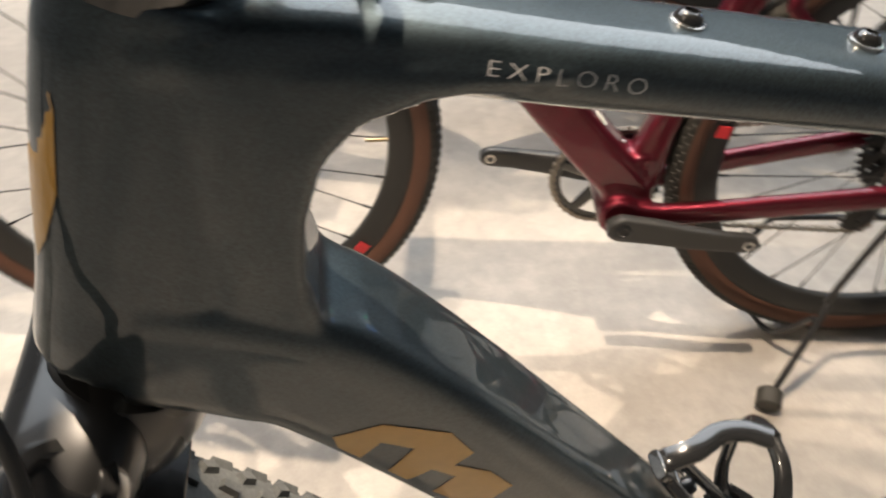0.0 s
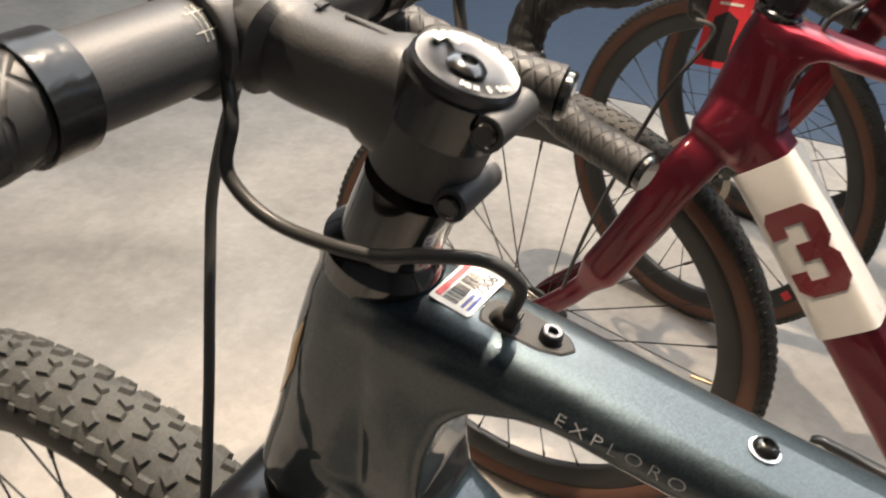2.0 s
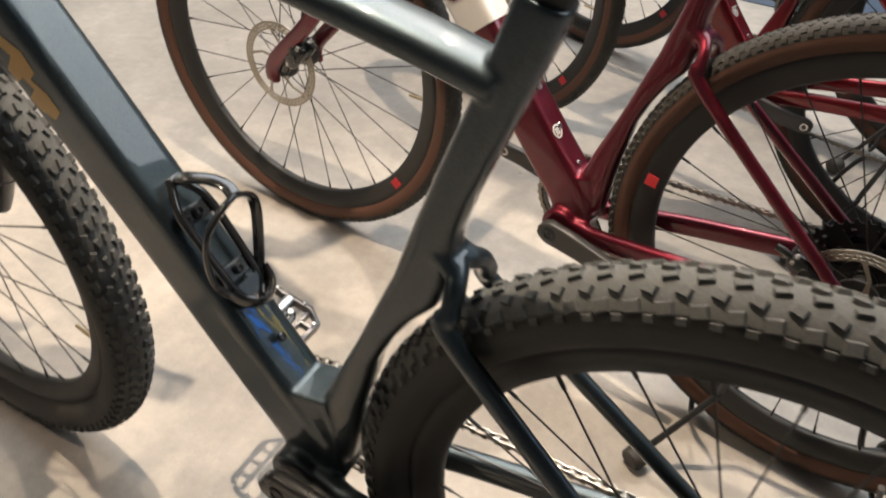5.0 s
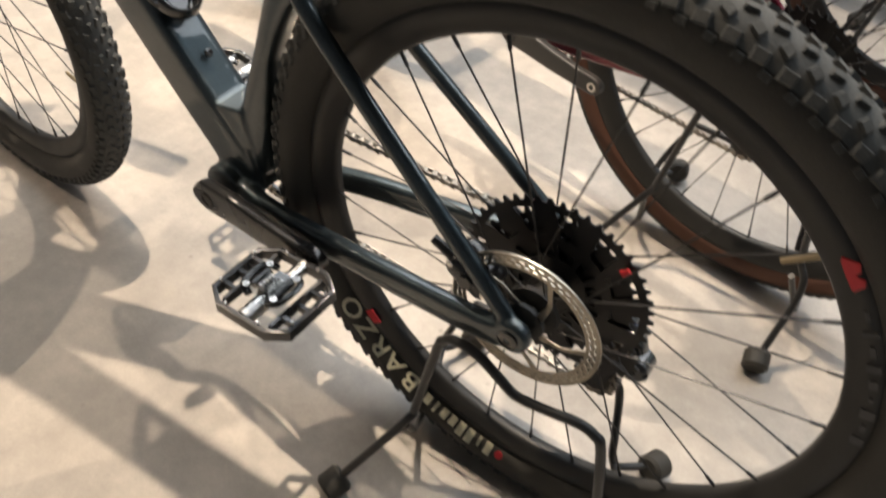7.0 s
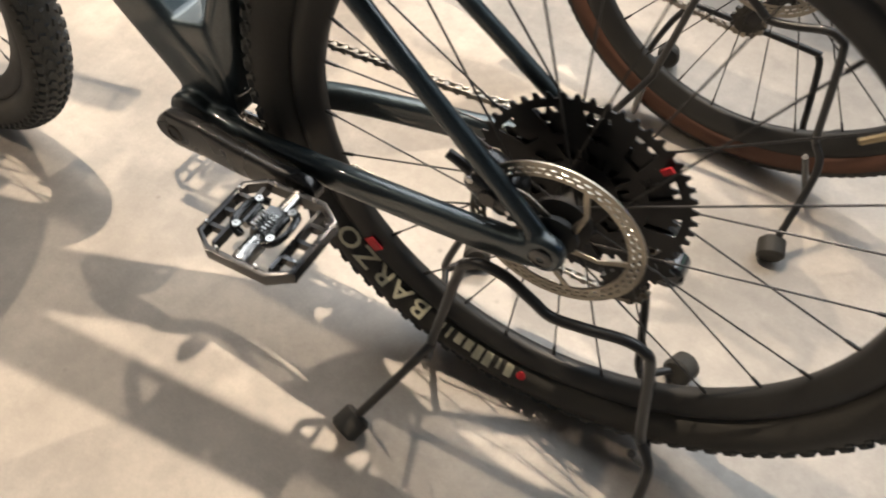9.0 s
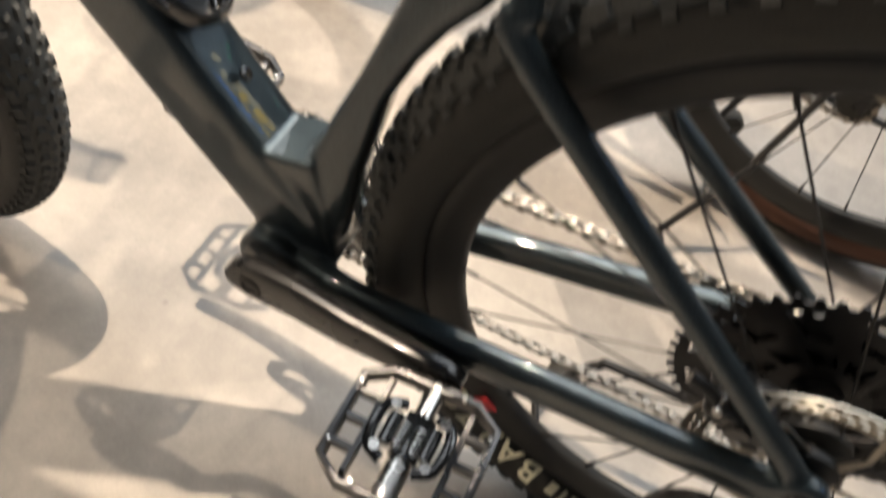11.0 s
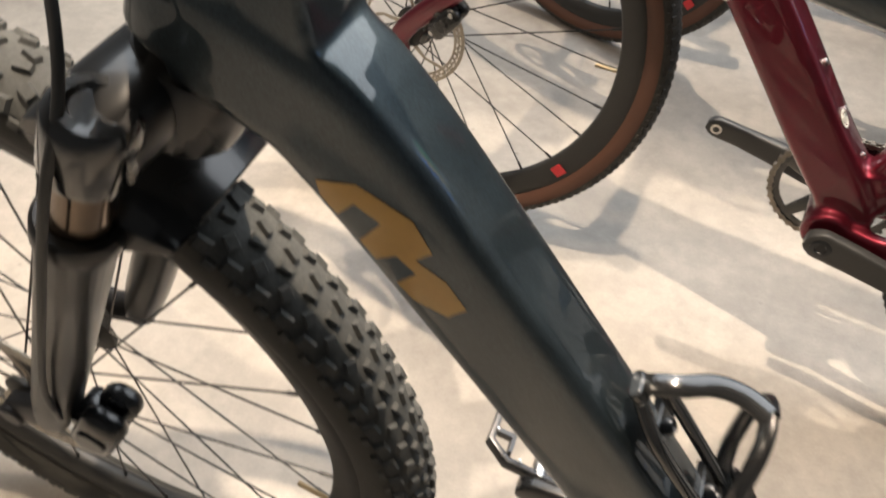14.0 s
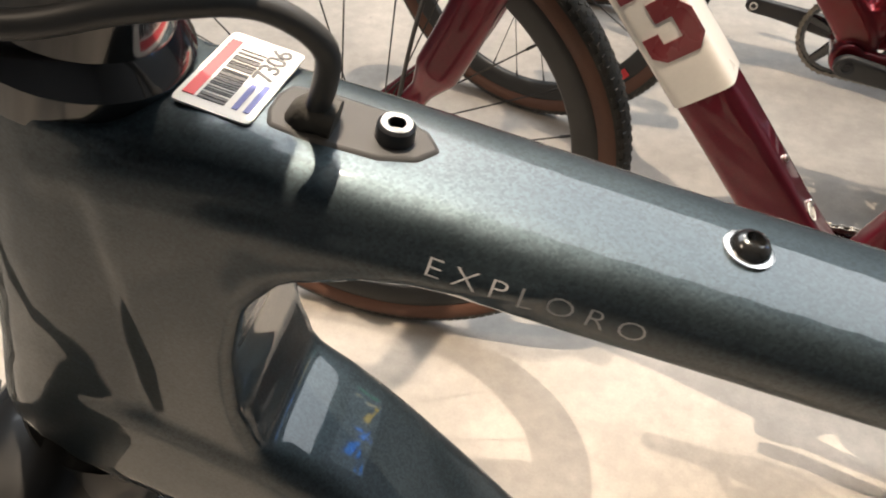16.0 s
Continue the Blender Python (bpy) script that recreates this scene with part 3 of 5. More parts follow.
def pedal(bike, centre, side, tilt):
    """A flat aluminium trail pedal round a clipless binding."""
    m = pose(*centre, 0, tilt, 0)
    s = Soup()
    a, b, t = 0.052, 0.046, 0.0075
    outline = [(-a, -b * 0.72), (-a * 0.62, -b), (a * 0.62, -b), (a, -b * 0.72), (a, b * 0.72), (a * 0.62, b), (-a * 0.62, b), (-a, b * 0.72)]
    sweep(s, [Vector((x, y, 0)) for x, y in outline], t, 0.0033, e=5, n=8, side=(0, 0, 1), closed=True)
    s.v = [tuple(m @ Vector(p)) for p in s.v]
    cage = part("pedal", s, M_PEDAL, bike, "dark satin alloy platform pedal round a clipless binding")
    turn = m.to_3x3()
    for q in (-1, 1):
        s = Soup()
        s.box(m @ Vector((q * 0.032, 0, 0)), (0.0042, 0.084, 0.011), turn, 0.9)
        part("rail", s, M_PEDAL, cage)
        for y in (-0.021, 0.0, 0.021):
            s = Soup()
            s.box(m @ Vector((q * 0.042, y, 0)), (0.017, 0.0042, 0.010), turn)
            part("bridge", s, M_PEDAL, cage)
    s = Soup()
    drum(s, m @ Vector((0, -side * 0.004, 0)), Y, 0.0078, 0.088, 20)
    drum(s, m @ Vector((0, side * 0.030, 0)), Y, 0.0095, 0.030, 24, 0.002)
    part("axle_body", s, M_STEEL, cage, "bright steel axle body")
    s = Soup()
    # black jaws, springs and their base
    s.box(m @ Vector((0, -side * 0.004, 0.006)), (0.022, 0.036, 0.009), turn, 0.85)
    for q in (-1, 1):
        sweep(s, glide([m @ Vector((q * 0.012, -0.022, 0.010)), m @ Vector((q * 0.024, -0.016, 0.013)), m @ Vector((q * 0.027, 0, 0.014)), m @ Vector((q * 0.024, 0.016, 0.013)), m @ Vector((q * 0.012, 0.022, 0.010))], 4), 0.0032, 0.0042, n=10, side=(0, 0, 1))
        sweep(s, [m @ Vector((q * 0.015, y, 0.0125)) for y in (-0.012, 0.012)], 0.0050, n=14, side=(0, 0, 1))
    binding = part("binding", s, M_GLOSS_BLACK, cage, "black clipless binding")
    for q in (-1, 1):
        for y in (-0.017, 0.017):
            s = Soup()
            lathe(s, [(0.0, 0.0001), (0.0, 0.0040), (0.0022, 0.0038), (0.0022, 0.0018), (0.0008, 0.0016), (0.0008, 0.0001)], m @ Vector((q * 0.019, y, 0.0155)), turn.col[2], 16, False)
            part("binding_bolt", s, M_STEEL, binding)
        s = Soup()
        for k in range(5):
            lathe(s, [(-0.0008, 0.0034), (-0.0008, 0.0046), (0.0008, 0.0046), (0.0008, 0.0034)], m @ Vector((q * 0.006, -0.010 + 0.004 * k, 0.0135)), Y, 14)
        part("spring", s, M_STEEL, binding)
    up = m.to_3x3() @ Vector((0, 0, 1))
    for x, y in [(x, y) for x in (-0.050, 0.050) for y in (-0.024, 0.024)] + [(x, y) for y in (-0.044, 0.044) for x in (-0.022, 0.022)]:
        s = Soup()
        drum(s, m @ Vector((x, y, 0.009)), up, 0.0017, 0.005, 8, 0.0003)
        part("grip_pin", s, M_STEEL, cage)


def fused(name, soup, mat, bike, label, voxel=0.0034, rounds=10):
    """Tubes melted into one moulded shell."""
    ob = part(name, soup, mat, bike, label)
    r = ob.modifiers.new("melt", "REMESH")
    r.mode, r.voxel_size, r.use_smooth_shade = "VOXEL", voxel, True
    m = ob.modifiers.new("soften", "SMOOTH")
    m.factor, m.iterations = 0.5, rounds
    return ob


def stays(soup, axle, bb, top, y_end=0.066, thick=0.0080):
    for q in (-1, 1):
        rise = [(top[0] + 0.010, 0.000, top[1] - 0.010), (top[0] + 0.015, 0.011, top[1] - 0.013), (top[0] + 0.019, 0.023, top[1] - 0.022), (top[0] + 0.0220, 0.0320, top[1] - 0.038), (top[0] + 0.036, 0.0380, top[1] - 0.064),
                (axle[0] - 0.012, y_end - 0.004, axle[1] + 0.016), (axle[0], y_end, axle[1])]
        sweep(soup, glide([(x, q * y, z) for x, y, z in rise], 6), [thick * 1.05] * 14 + [thick * 0.98] * 23, [thick * 1.15] * 37, n=16, side=(1, 0, 0.3))
        sweep(soup, glide([(bb[0] + 0.01, q * 0.030, bb[1] + 0.005), (bb[0] + 0.07, q * 0.041, bb[1] + 0.004), (bb[0] + 0.16, q * 0.052, bb[1] + 0.018), (axle[0] - 0.05, q * 0.064, axle[1] - 0.014), (axle[0], q * y_end, axle[1])], 6),
              [0.011] * 6 + [0.0100] * 19, [0.015] * 6 + [0.0165] * 13 + [0.0160] * 6, e=3.2, n=16)
        drum(soup, (axle[0], q * y_end, axle[1]), Y, 0.019, 0.016, 28, 0.003)
    # the yoke that joins both seat stays to the seat tube
    sweep(soup, glide([(top[0] - 0.016, 0, top[1] + 0.004), (top[0] - 0.002, 0, top[1] - 0.004), (top[0] + 0.012, 0, top[1] - 0.011)], 5), [0.0165] * 4 + [0.0180] * 4 + [0.0200] * 3, [0.0170] * 4 + [0.0125] * 4 + [0.0095] * 3, e=2.6, n=18)


def handlebar(bike, centre, half, tape_from, group_mat, drop=(0.043, -0.094), hoods=True):
    """Drop bars: alloy centre, wrapped ends, brake hoods."""
    c = Vector(centre)
    s = Soup()
    sweep(s, [c + Y * y for y in (-tape_from - 0.004, -0.05, -0.03, 0.03, 0.05, tape_from + 0.004)], [0.0156, 0.0160, 0.0162, 0.0162, 0.0160, 0.0156], n=32, side=(0, 0, 1))
    bar = part("handlebar", s, group_mat, bike, "satin black drop handlebar")
    for q in (-1, 1):
        pts = glide([c + Vector(p) for p in ((0, q * tape_from, 0), (-0.002, q * (half * 0.62), 0), (-0.012, q * (half - 0.030), -0.001), (-0.045, q * (half - 0.012), -0.004), (-0.078, q * (half - 0.006), drop[1] * 0.20),
                                             (-0.086, q * half, drop[1] * 0.46), (-0.068, q * (half + 0.008), drop[1] * 0.66), (-0.030, q * (half + 0.018), drop[1] * 0.84), (drop[0], q * (half + 0.030), drop[1]))], 8)
        s = Soup()
        sweep(s, pts, [0.0178 + 0.0007 * math.sin(i * 1.9) for i in range(len(pts))], n=18, side=(0, 0, 1))
        part("bar_tape", s, M_TAPE, bar, "black textured wrapped bar tape")
        s = Soup()
        sweep(s, [c + Y * q * (tape_from - 0.002), c + Y * q * (tape_from + 0.013)], 0.0187, n=24, side=(0, 0, 1))
        part("finishing_tape", s, M_FINISH, bar)
        s = Soup()
        d = (pts[-1] - pts[-2]).normalized()
        drum(s, pts[-1] + d * 0.004, d, 0.0165, 0.008, 20, 0.002)
        part("bar_end_plug", s, M_GLOSS_BLACK, bar)
        if hoods:
            s = Soup()
            h = c + Vector((-0.070, q * (half - 0.004), 0.004))
            sweep(s, glide([h, h + Vector((-0.035, q * 0.004, 0.010)), h + Vector((-0.065, q * 0.006, 0.030)), h + Vector((-0.074, q * 0.006, 0.052))], 5), [0.017] * 6 + [0.016] * 6 + [0.012] * 4, [0.020] * 6 + [0.017] * 6 + [0.012] * 4, n=14)
            sweep(s, glide([h + Vector((-0.066, q * 0.006, 0.020)), h + Vector((-0.088, q * 0.010, -0.02)), h + Vector((-0.070, q * 0.020, -0.085))], 5), 0.008, 0.005, n=10)
            part("brake_hood", s, M_RUBBER, bar, "black rubber brake hood with lever")
    return bar


def hose(bike, name, points, r=0.0025, mat=None, label="", parent=None):
    s = Soup()
    sweep(s, glide(points, 8), r, n=12)
    return part(name, s, mat or M_CABLE, parent or bike, label)


def derailleur(bike, axle, jockeys, y):
    s = Soup()
    a, j0, j1 = (Vector((p[0], y, p[1])) for p in (axle, *jockeys))
    sweep(s, glide([a + Vector((0.004, 0.016, -0.006)), a + Vector((0.022, 0.026, -0.030)), j0 + Vector((0.012, 0.022, 0.010)), j0 + Y * 0.014], 5), [0.013] * 10 + [0.010] * 6, [0.016] * 10 + [0.011] * 6, e=3, n=14)
    drum(s, j0 + Vector((0.020, 0.014, -0.010)), Y, 0.0170, 0.030, 28, 0.004)
    drum(s, j0 + Vector((0.006, 0.026, 0.020)), Y, 0.0120, 0.020, 24, 0.003)
    d = part("rear_derailleur", s, M_GLOSS_BLACK, bike, "black clutch rear derailleur")
    for q in (-1, 1):
        s = Soup()
        sweep(s, [j0 + Y * q * 0.006, (j0 + j1) / 2 + Y * q * 0.006 + Vector((0.004, 0, 0)), j1 + Y * q * 0.006], 0.0012, [0.012, 0.008, 0.011], e=4, n=10)
        part("cage_plate", s, M_ALLOY_BLACK, d)
    for j in (j0, j1):
        s = Soup()
        gear(s, 12, 0.005, 0, 0.006, centre=j)
        part("jockey_wheel", s, M_RUBBER, d)


def caliper(bike, centre, tilt, size=1.0):
    m = pose(*centre, 0, tilt, 0)
    s = Soup()
    for y, r in ((-0.011, 0.0150), (0.011, 0.0135)):
        line = [m @ Vector((x * size, y, 0)) for x in (-0.030, -0.027, -0.020, 0.020, 0.027, 0.030)]
        sweep(s, line, [0.005, 0.0085, 0.0105, 0.0105, 0.0085, 0.005], [r * size * k for k in (0.45, 0.8, 1.0, 1.0, 0.8, 0.45)], e=2.6, n=18)
    sweep(s, [m @ Vector((0.004, y, 0.012 * size)) for y in (-0.016, -0.013, 0.013, 0.016)], [0.007, 0.010, 0.010, 0.007], [0.005, 0.007, 0.007, 0.005], e=3, n=14, side=(1, 0, 0))
    drum(s, m @ Vector((0, -0.0215, 0)), Y, 0.0105 * size, 0.004, 28, 0.0012)
    sweep(s, glide([m @ Vector(p) for p in ((-0.024, -0.012, 0.002), (-0.036, -0.013, 0.004), (-0.048, -0.012, 0.002))], 4), 0.0048, n=12)
    c = part("brake_caliper", s, M_CRANK, bike, "black hydraulic disc brake caliper")
    for x in (-0.021, 0.021):
        s = Soup()
        drum(s, m @ Vector((x, -0.018, 0.002)), Y, 0.0036, 0.006, 12)
        part("caliper_bolt", s, M_STEEL, c)


def stand(m, group):
    """A bent-wire display stand with rubber feet, holding the rear axle; its own origin lies under the axle."""
    st = thing("bicycle_stand", "black bent-wire bicycle display stand with rubber feet under the rear axle", "bicycle stand", group, m)
    for q in (-1, 1):
        y = q * 0.085
        if q < 0:
            pts = [(-0.165, -0.160, 0.022), (-0.103, q * 0.096, 0.138), (-0.096, y, 0.162), (-0.070, y, 0.292), (-0.062, y, 0.312), (-0.048, y, 0.322), (-0.024, y, 0.320), (0.002, y, 0.304), (0.022, y, 0.292), (0.053, y, 0.297), (0.086, y, 0.306),
                   (0.104, y, 0.302), (0.114, y, 0.284), (0.131, y, 0.170), (0.136, y, 0.152), (0.150, q * 0.096, 0.138), (0.155, q * 0.110, 0.104), (0.153, -0.160, 0.022)]
        else:
            pts = [(-0.150, 0.132, 0.022), (-0.166, 0.096, 0.024), (-0.172, 0.080, 0.040), (-0.152, y, 0.104), (-0.128, y, 0.150), (-0.105, y, 0.160), (0.060, y, 0.160), (0.075, 0.084, 0.156), (0.083, 0.080, 0.140),
                   (0.095, 0.068, 0.085), (0.103, 0.060, 0.048), (0.114, 0.066, 0.028), (0.150, 0.098, 0.022)]
        s = Soup()
        sweep(s, glide(pts, 5), 0.0052, n=12)
        part("wire_frame", s, M_STAND, st)
        for x, out, z in (pts[0], pts[-1]):
            s = Soup()
            way = Vector((-0.3 if x < 0 else 0.3, q * 0.8, -0.25)).normalized()
            drum(s, (x, out, 0.0205), way, 0.0185, 0.030, 24, 0.004)
            part("rubber_foot", s, M_RUBBER, st)
    for near, far in (((-0.107, -0.088, 0.118), (-0.171, 0.081, 0.040)), ((0.132, -0.088, 0.128), (0.105, 0.060, 0.042))):
        s = Soup()
        low = 0.02 if near[0] > 0 else -0.02
        sweep(s, glide([near, (near[0] + low, -0.04, 0.030), ((near[0] + low + far[0]) / 2, 0.03, 0.026), far], 6), 0.0045, n=10)
        part("cross_wire", s, M_STAND, st)
    return st


# ---- the slate grey bicycle ----
BB, REAR, FRONT = (0.004, 0.292), (0.418, 0.3500), (-0.588, 0.3500)
STEER_TOP = Vector((-0.300, 0, 0.957))
STEER_UP = Vector((0.371, 0, 0.928)).normalized()
FORE = Vector((-STEER_UP.z, 0, STEER_UP.x))


def steer(z, fore=0.0, y=0.0):
    """A point on the steering axis at height z, moved forwards and sideways."""
    k = (z - STEER_TOP.z) / STEER_UP.z
    return STEER_TOP + STEER_UP * k + FORE * fore + Y * y


grey = thing("gravel_bicycle", "slate grey carbon gravel bicycle with suspension fork on a stand", "bicycle")


# the moulded shell shared by all three bicycles, drawn as the grey one stands
def shell(boxed=True):
    s = Soup()
    # head tube
    rings = []
    for z, x, hd, hw in ((0.874, -0.3270, 0.0270, 0.0255), (0.852, -0.3310, 0.0330, 0.0258), (0.825, -0.3360, 0.0375, 0.0262), (0.790, -0.3440, 0.0395, 0.0272), (0.765, -0.3510, 0.0400, 0.0285), (0.748, -0.3570, 0.0400, 0.0300), (0.733, -0.3630, 0.0395, 0.0300)):
        rings.append(ring(Vector((x, 0, z)), Vector((0.928, 0, -0.371)), Y, hd, hw * 0.92, 2.25, 32))
    s.rings(rings)
    # top tube
    sweep(s, glide([(-0.335, 0, 0.8580), (-0.290, 0, 0.8568), (-0.200, 0, 0.8398), (-0.030, 0, 0.8095), (0.100, 0, 0.787), (0.172, 0, 0.772)], 6), [0.0242] * 6 + [0.0228] * 6 + [0.0224] * 19, [0.0130] * 6 + [0.0120] * 25, e=2.9, n=36)
    # web that rounds the corner behind the head tube
    corner = [(-0.322, 0.858), (-0.225, 0.848), (-0.2620, 0.8430), (-0.2810, 0.8370), (-0.2930, 0.8240), (-0.2995, 0.8030), (-0.3020, 0.7790), (-0.2985, 0.7590), (-0.2870, 0.7430), (-0.2690, 0.7250), (-0.2500, 0.7040), (-0.270, 0.690), (-0.330, 0.730)]
    s.prism(corner[::-1], (0, -0.0248, 0), (1, 0, 0), (0, 0, 1), -0.0496)
    # down tube
    sweep(s, glide([(-0.362, 0, 0.752), (-0.325, 0, 0.736), (-0.283, 0, 0.703), (-0.150, 0, 0.536), (-0.050, 0, 0.405), (0.006, 0, 0.335), (0.018, 0, 0.300)], 6), [0.0272 + 0.0028 * max(k - 18, 0) / 18 for k in range(37)], [0.0300 + 0.0042 * k / 36 for k in range(37)], e=6.0, n=36)
    # seat tube, cut away round the wheel
    mid = [(0.030, 0.330), (0.050, 0.410), (0.0735, 0.484), (0.0893, 0.523), (0.104, 0.554), (0.1195, 0.580), (0.1275, 0.607), (0.1365, 0.652), (0.1460, 0.685), (0.170, 0.755), (0.189, 0.815), (0.193, 0.830)]
    sweep(s, [(x, 0, z) for x, z in mid], [0.024, 0.020, 0.0175, 0.0170, 0.0170] + [0.0170] * 7, [0.030, 0.020, 0.0125, 0.0135, 0.0165, 0.0215, 0.0215, 0.0170, 0.0160, 0.0165, 0.0175, 0.0175], e=3.2, n=24)
    # bottom bracket shell and the flat-topped box above it
    drum(s, (BB[0], 0, BB[1]), Y, 0.029, 0.090, 40, 0.003)
    if boxed:
        s.box((0.022, 0, 0.350), (0.050, 0.050, 0.106), Matrix.Rotation(radians(-12), 3, "Y"))
    else:
        s.box((0.014, 0, 0.332), (0.058, 0.048, 0.086), Matrix.Rotation(radians(-8), 3, "Y"))
    stays(s, REAR, BB, (0.142, 0.630))
    return s


grey_frame = fused("frame", shell(), M_GREY_PAINT, grey, "moulded carbon frame in glossy slate metallic paint", 0.0021, 5)

# writing and marks on the frame
TT_WAY = Vector((0.985, 0, -0.168))
hug(lettering("lettering", "EXPLORO", M_SILVER_INK, grey, basis((-0.2492, -0.0254, 0.8512), TT_WAY + Vector((0, 0.045, -0.060)), (0.168, 0, 0.985)) @ Matrix.Diagonal((1.18, 1, 1, 1)), 0.0070, 1.42, 0.0, bold=-0.00012, label="silver printed model lettering"), grey_frame, 0.0015)
DT_WAY, DT_UP = Vector((0.608, 0, -0.794)), Vector((0.794, 0, 0.608))


def down_tube_mark():
    # along and across the tube, from the mark's upper end
    outline = [(0.000, 0.004), (0.008, 0.0226), (0.034, 0.0370), (0.0535, 0.0345), (0.0550, 0.0233), (0.072, 0.0306), (0.0904, 0.0303), (0.093, 0.0170), (0.078, 0.0050), (0.066, 0.0030),
               (0.0630, 0.0180), (0.0500, 0.0150), (0.0490, 0.0015), (0.0370, 0.0010), (0.0310, 0.0200), (0.0170, 0.0140), (0.0200, 0.0000), (0.008, -0.001)]
    s = flat(outline, DT_WAY * -0.735 + DT_UP * 0.180 - Y * 0.0290, DT_WAY, DT_UP)
    hug(part("painted_mark", s, M_GOLD, grey, "ochre painted block mark"), grey_frame)
    s = flat([(-0.002, -0.010), (0.003, 0.000), (0.007, 0.020), (0.004, 0.048), (-0.002, 0.062), (-0.008, 0.050), (-0.008, 0.010)], (-0.3790, -0.0150, 0.800), (0.55, -0.80, 0), STEER_UP)
    hug(part("painted_mark", s, M_GOLD, grey, "ochre painted head mark"), grey_frame)


down_tube_mark()


def top_tube_fittings():
    up = Vector((0.168, 0, 0.985))
    for x, z in ((-0.184, 0.8485), (-0.123, 0.8380)):
        s = Soup()
        c = Vector((x, 0, z))
        lathe(s, [(-0.001, 0.0001), (-0.001, 0.0058), (0.0012, 0.0056), (0.0014, 0.0046), (0.0012, 0.0001)], c, up, 28, False)
        washer = part("bolt_washer", s, M_STEEL, grey)
        s = Soup()
        lathe(s, [(0.001, 0.0046), (0.0026, 0.0043), (0.0040, 0.0032), (0.0043, 0.0022), (0.0025, 0.0019), (0.0025, 0.0001)], c, up, 28, False)
        part("bolt_head", s, M_GLOSS_BLACK, washer, "black domed hex bolt")
    # cable port cover with its bolt
    s = Soup()
    c = Vector((-0.269, 0, 0.8640))
    u, v = Vector((0.985, 0, -0.168)), -Y
    outline = [(-0.020, 0.003), (-0.018, 0.008), (-0.009, 0.0092), (0.006, 0.0085), (0.014, 0.0055), (0.018, 0.000), (0.014, -0.0055), (0.006, -0.0085), (-0.009, -0.0092), (-0.018, -0.008), (-0.020, -0.003)]
    s.prism([(a * 1.02, -b * 1.02) for a, b in outline][::-1], c - up * 0.0015, u, Y, 0.0032)
    port = part("cable_port_cover", s, M_PORT, grey, "dark grey plastic cable port cover", bevel=0.0015)
    s = Soup()
    lathe(s, [(0.001, 0.0044), (0.0050, 0.0042), (0.0056, 0.0035), (0.0056, 0.0020), (0.0030, 0.0020), (0.0030, 0.0001)], c + u * 0.0075, up, 28, False)
    part("port_bolt", s, M_CAP, port, "steel socket bolt")
    s = Soup()
    sweep(s, glide([c + Vector((-0.013, -0.002, 0.000)), c + Vector((-0.009, -0.003, 0.0055)), c + Vector((-0.004, -0.003, 0.0045))], 5), 0.0045, n=14)
    part("port_collar", s, M_RUBBER, port)
    # paper stock label
    base = Vector((-0.2895, -0.0100, 0.8688))
    m = basis(base, Vector((0.08, 1, 0.012)), Vector((-1, 0.08, 0.168)))
    u, v, w = (m.col[k].to_3d() for k in range(3))
    s = Soup()
    s.prism([(0.0014, 0), (0.0266, 0), (0.0276, 0.0004), (0.028, 0.0014), (0.028, 0.0166), (0.0276, 0.0176), (0.0266, 0.018), (0.0014, 0.018), (0.0004, 0.0176), (0, 0.0166), (0, 0.0014), (0.0004, 0.0004)], base, u, v, 0.0005)
    note = part("stock_label", s, M_PAPER, grey, "white paper stock label with barcode and number")

    def printed(name, x0, y0, x1, y1, mat):
        q = Soup()
        q.prism([(x0, y0), (x1, y0), (x1, y1), (x0, y1)], base + w * 0.0004, u, v, 0.0003)
        return part(name, q, mat, note)

    printed("heading_band", 0.0030, 0.0142, 0.0250, 0.0168, M_RED_INK)
    random.seed(7)
    x = 0.0030
    while x < 0.0225:
        d = random.choice((0.0003, 0.0005, 0.0008, 0.0011))
        printed("barcode_bar", x, 0.0072, x + d, 0.0134, M_PRINT)
        x += d + random.choice((0.0003, 0.0005, 0.0007))
    for y, x1 in ((0.0016, 0.0132), (0.0042, 0.0122)):
        printed("print_line", 0.0030, y, x1, y + 0.0013, M_BLUE_PRINT)
    lettering("label_number", "7306", M_PRINT, note, m @ pose(0.0142, 0.0024, 0.0006), 0.0066, 0.95, 0.0001, bold=0.00010)


top_tube_fittings()


